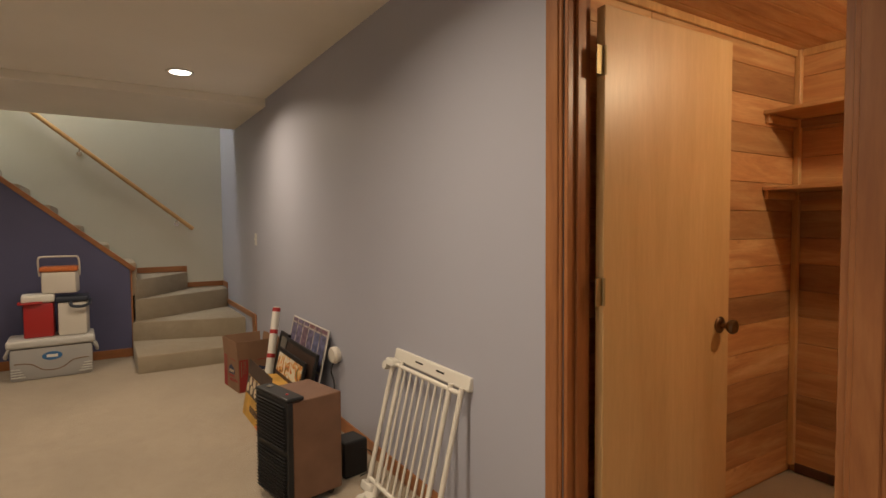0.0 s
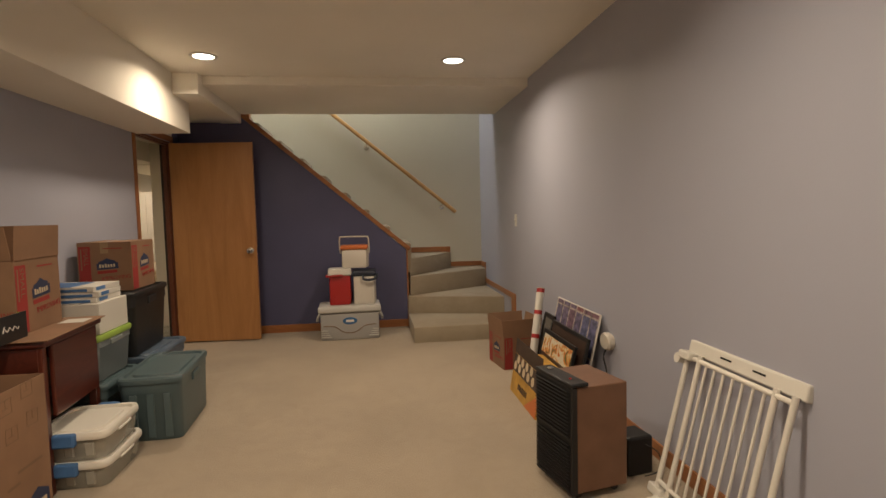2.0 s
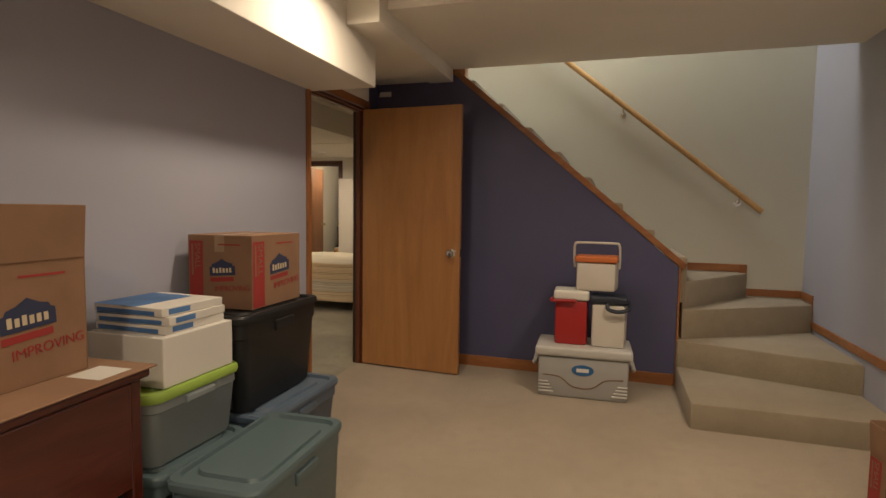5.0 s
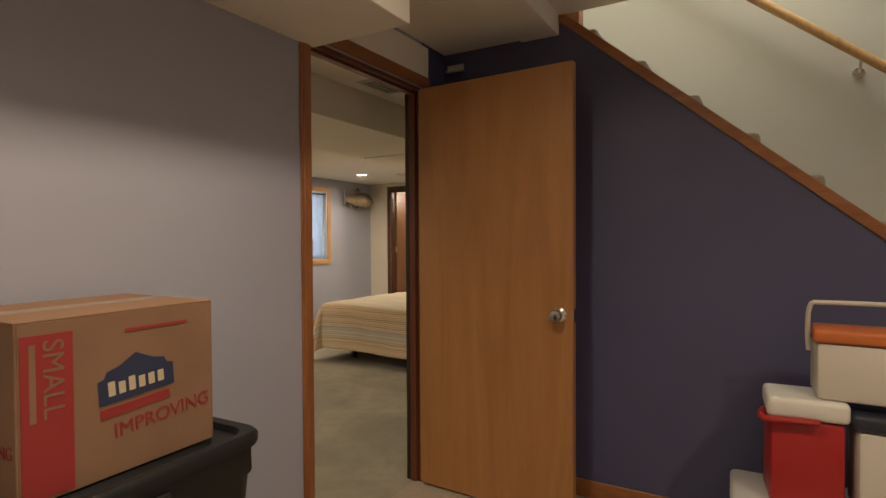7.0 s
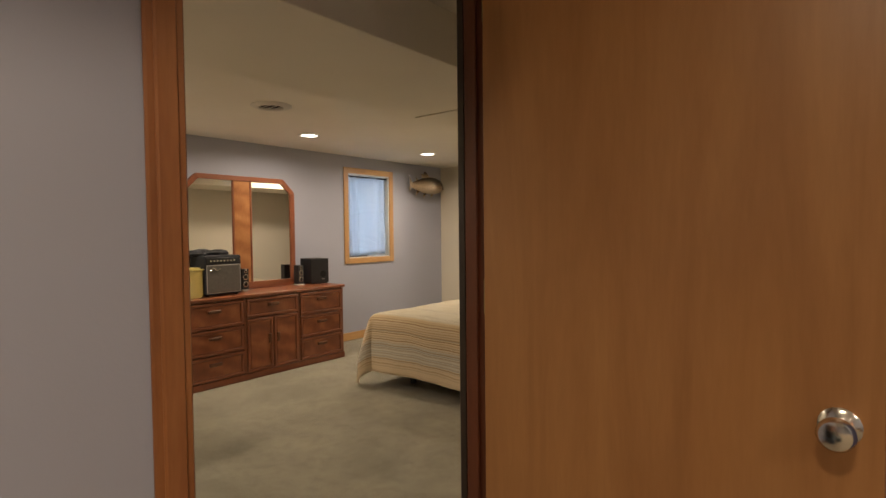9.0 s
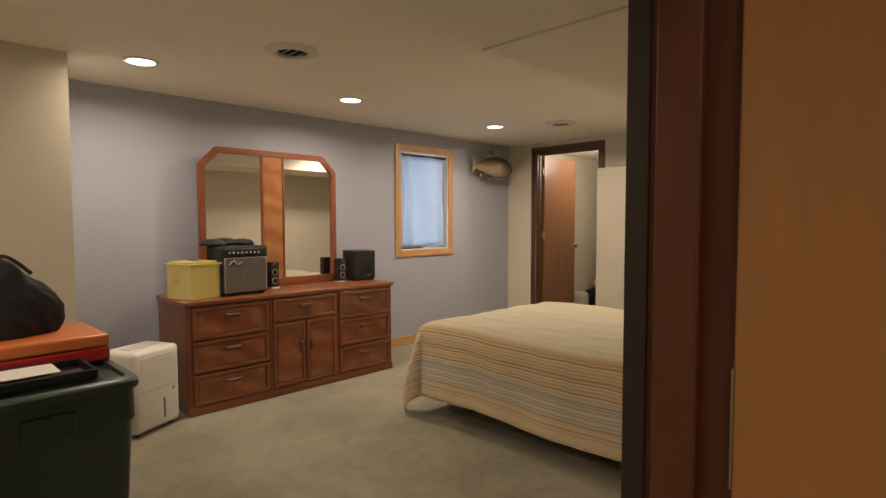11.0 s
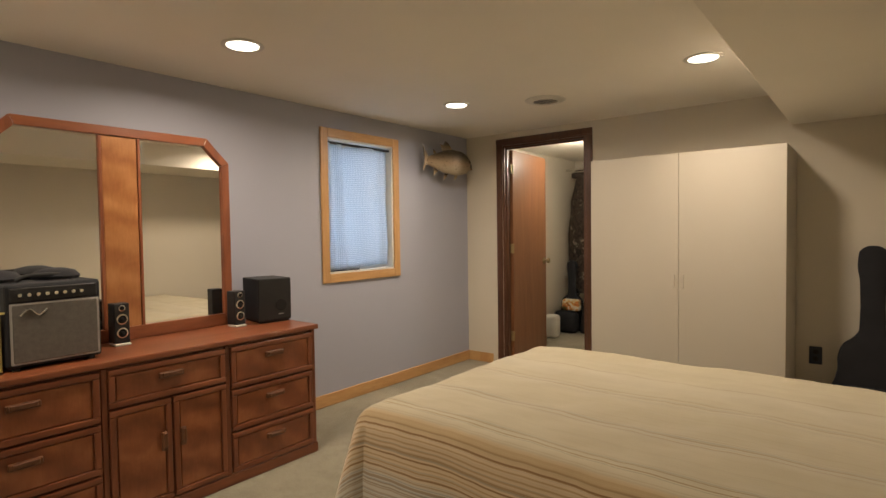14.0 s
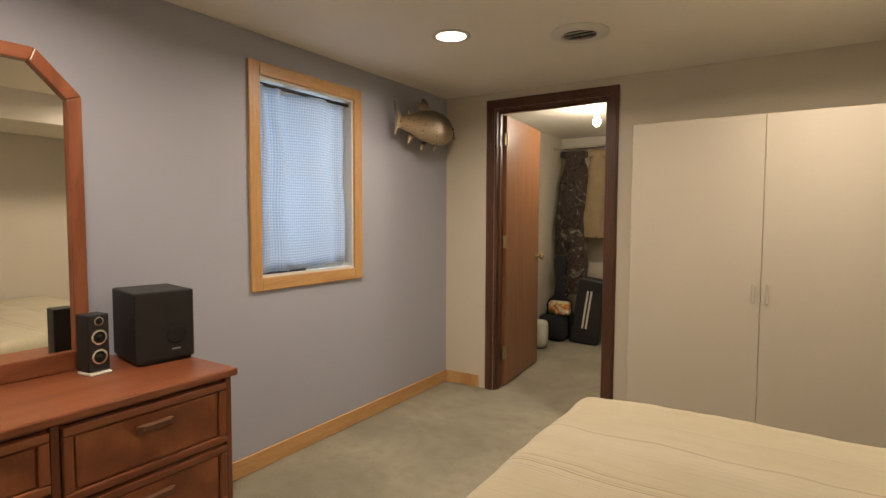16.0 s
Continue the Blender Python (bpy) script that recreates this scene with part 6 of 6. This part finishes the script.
def mounted_fish():
    e = thing("mounted_fish", "glossy brown mounted trout on the wall", "fish mount", XW, 10.155, 1.865)
    bm = bmesh.new()
    sec = [(-0.32, 0.020, 0.036), (-0.305, 0.030, 0.058), (-0.24, 0.044, 0.088), (-0.14, 0.056, 0.108), (-0.02, 0.060, 0.114), (0.10, 0.052, 0.098), (0.20, 0.038, 0.066), (0.27, 0.024, 0.040), (0.31, 0.016, 0.034)]
    rings = []
    for u, wx, wz in sec:
        bend = 0.10 + 0.05 * math.cos(u * 4.5)
        rings.append([bm.verts.new((bend + wx * math.cos(2 * math.pi * k / 20), -u, wz * math.sin(2 * math.pi * k / 20) - 0.02 * u)) for k in range(20)])
    for a, b in zip(rings, rings[1:]):
        for k in range(20):
            bm.faces.new((a[k], a[(k + 1) % 20], b[(k + 1) % 20], b[k]))
    bm.faces.new(rings[0][::-1])
    bm.faces.new(rings[-1])
    bmesh.ops.recalc_face_normals(bm, faces=bm.faces)
    part("body", bm, FISH, e, "", True)
    m = Matrix(((0, 0, 1, 0.12), (1, 0, 0, 0), (0, 1, 0, 0), (0, 0, 0, 1)))
    def fin(n, pts):
        part(n, prism(pts, -0.004, 0.004, 0.0015, m=m), FISH, e)
    fin("tail_fin", [(-0.29, 0.03), (-0.29, -0.02), (-0.355, -0.09), (-0.335, 0.01), (-0.36, 0.12)])
    fin("dorsal_fin", [(0.07, 0.095), (-0.09, 0.095), (-0.12, 0.15), (-0.08, 0.145), (-0.05, 0.185), (-0.01, 0.17)])
    fin("adipose_fin", [(-0.17, 0.06), (-0.21, 0.055), (-0.22, 0.10)])
    fin("pelvic_fin", [(-0.01, -0.10), (-0.07, -0.10), (-0.08, -0.16)])
    fin("anal_fin", [(-0.14, -0.07), (-0.21, -0.055), (-0.22, -0.13)])
    fin("pectoral_fin", [(0.15, -0.05), (0.09, -0.07), (0.07, -0.15), (0.11, -0.13)])
    part("jaw", box(0.100, 0.140, 0.300, 0.335, -0.045, -0.026, 0.007, 2), FISH, e)
    part("mouth", box(0.102, 0.136, 0.3195, 0.327, -0.022, 0.012, 0.005, 2), HOLE, e, "dark open mouth")
    part("eye", lathe([(0.012, 0), (0.01, 0.004), (0.004, 0.006)], 14, m=Matrix.Translation((0.158, 0.265, 0.022)) @ Matrix.Rotation(radians(90), 4, "Y")), BLACK, e)
    part("mount_block", box(0.0, 0.10, -0.05, 0.05, -0.04, 0.04, 0.01), WALNUT, e)


def hanging_coat(name, label, x, y, top, w, length, mat, seed):
    e = thing(name, label, "jacket", x, y, top)
    rng = random.Random(seed)
    bm = bmesh.new()
    rings = []
    ph = rng.random() * 6
    for j in range(15):
        t = j / 14
        ww, dd = w * (0.55 + 0.45 * min(1, t * 5)), 0.05 + 0.05 * min(1, t * 3)
        ring = []
        for k in range(28):
            a = 2 * math.pi * k / 28
            f = 1 + 0.14 * math.sin(a * 5 + ph + t * 3) * t + 0.05 * math.sin(a * 9 + j)
            ring.append(bm.verts.new((ww / 2 * math.cos(a) * f + 0.015 * math.sin(t * 7 + ph), dd * math.sin(a) * f, -t * length)))
        rings.append(ring)
    for a, b in zip(rings, rings[1:]):
        for k in range(28):
            bm.faces.new((a[k], a[(k + 1) % 28], b[(k + 1) % 28], b[k]))
    bm.faces.new(rings[0][::-1])
    bm.faces.new(rings[-1])
    bmesh.ops.recalc_face_normals(bm, faces=bm.faces)
    part("coat", bm, mat, e, "", True)
    part("collar", box(-w * 0.42, w * 0.42, -0.05, 0.05, -0.03, 0.04, 0.02, 3), mat, e, "", True)
    part("hook", bent([(0, 0, 0.03), (0, 0, 0.07), (0, 0.02, 0.09), (0, 0.035, 0.075)], 0.003), CHROME, e)


def far_closet():
    y = 12.70
    e = thing("closet_rod", "steel hanging rod across the far closet", "rod", -5.04, y + 0.03, 2.0)
    part("rod", tube((-1.03, 0, 0), (0.93, 0, 0), 0.016), CHROME, e)
    hanging_coat("camouflage_coat", "long brown woodland patterned hunting coat", -5.83, y, 1.92, 0.33, 1.46, CAMO, 1)
    hanging_coat("tan_coat", "tan canvas work jacket on the rod", -5.575, y + 0.02, 1.92, 0.25, 0.86, TAN, 2)
    hanging_coat("dark_coat", "dark green jacket on the rod", -5.30, y, 1.92, 0.22, 0.9, FOREST, 4)
    gig_bag("gig_bag", "black soft guitar case standing in the closet", -5.90, 12.52, 0.0, 12, 0.82)
    e = thing("black_case", "black instrument case with white stripes", "case", -5.60, 12.45, 0, 6, ry=8)
    part("shell", box(-0.14, 0.14, -0.10, 0.10, 0, 0.66, 0.02), BLACK, e)
    for u in (-0.03, 0.005):
        part("stripe", box(u - 0.009, u + 0.009, -0.103, -0.1005, 0.16, 0.54), WHITE, e, "white stripe")
    e = thing("black_duffel", "black duffel bag on the closet floor", "bag", -5.86, 12.44, 0)
    part("sack", box(-0.2, 0.11, -0.16, 0.0, 0, 0.27, 0.07, 3), BLACK_F, e, "", True)
    e = thing("patterned_pouch", "orange brown patterned cloth pouch", "pouch", -5.83, 12.37, 0.272)
    part("pouch_body", box(-0.12, 0.10, -0.05, 0.05, 0, 0.14, 0.03, 3), FLOWERS, e, "", True)
    e = thing("white_bag", "white plump plastic bag on the floor", "bag", -5.92, 12.0, 0)
    part("sack", box(-0.09, 0.09, -0.08, 0.08, 0, 0.27, 0.05, 3), WHITE, e, "", True)


dresser()
dresser_mirror()
yellow_box()
amplifier()
satellite(7.375, 0)
satellite(7.985, 4)
subwoofer()
dehumidifier()
green_bin()
bed()
wardrobe()
gig_bag("gig_bag", "black soft guitar case leaning in the corner", -3.00, 10.42, 0.0, 0, 1.07, -4)
wall_plate("wall_outlet", "dark brown duplex wall outlet plate", -3.29, YN, 0.41, 0, NAVY, "outlet", False)
e = thing("power_plug", "black plug blocks with a hanging grey cord", "plug", XW + 0.0085, 6.255, 0.352)
for dy in (-0.018, 0.022):
    part("plug_block", box(0.0, 0.045, dy - 0.017, dy + 0.017, -0.045, 0.05, 0.006), BLACK, e)
part("cord", bent([(0.03, -0.02, -0.04), (0.035, -0.05, -0.16), (0.06, -0.07, -0.27), (0.14, -0.08, -0.345), (0.25, -0.06, -0.347)], 0.004), SILVERP, e)
wall_plate("wall_outlet", "dark duplex wall outlet by the dehumidifier", XW, 6.255, 0.352, 90, BLACK, "outlet", False)
mounted_fish()
far_closet()
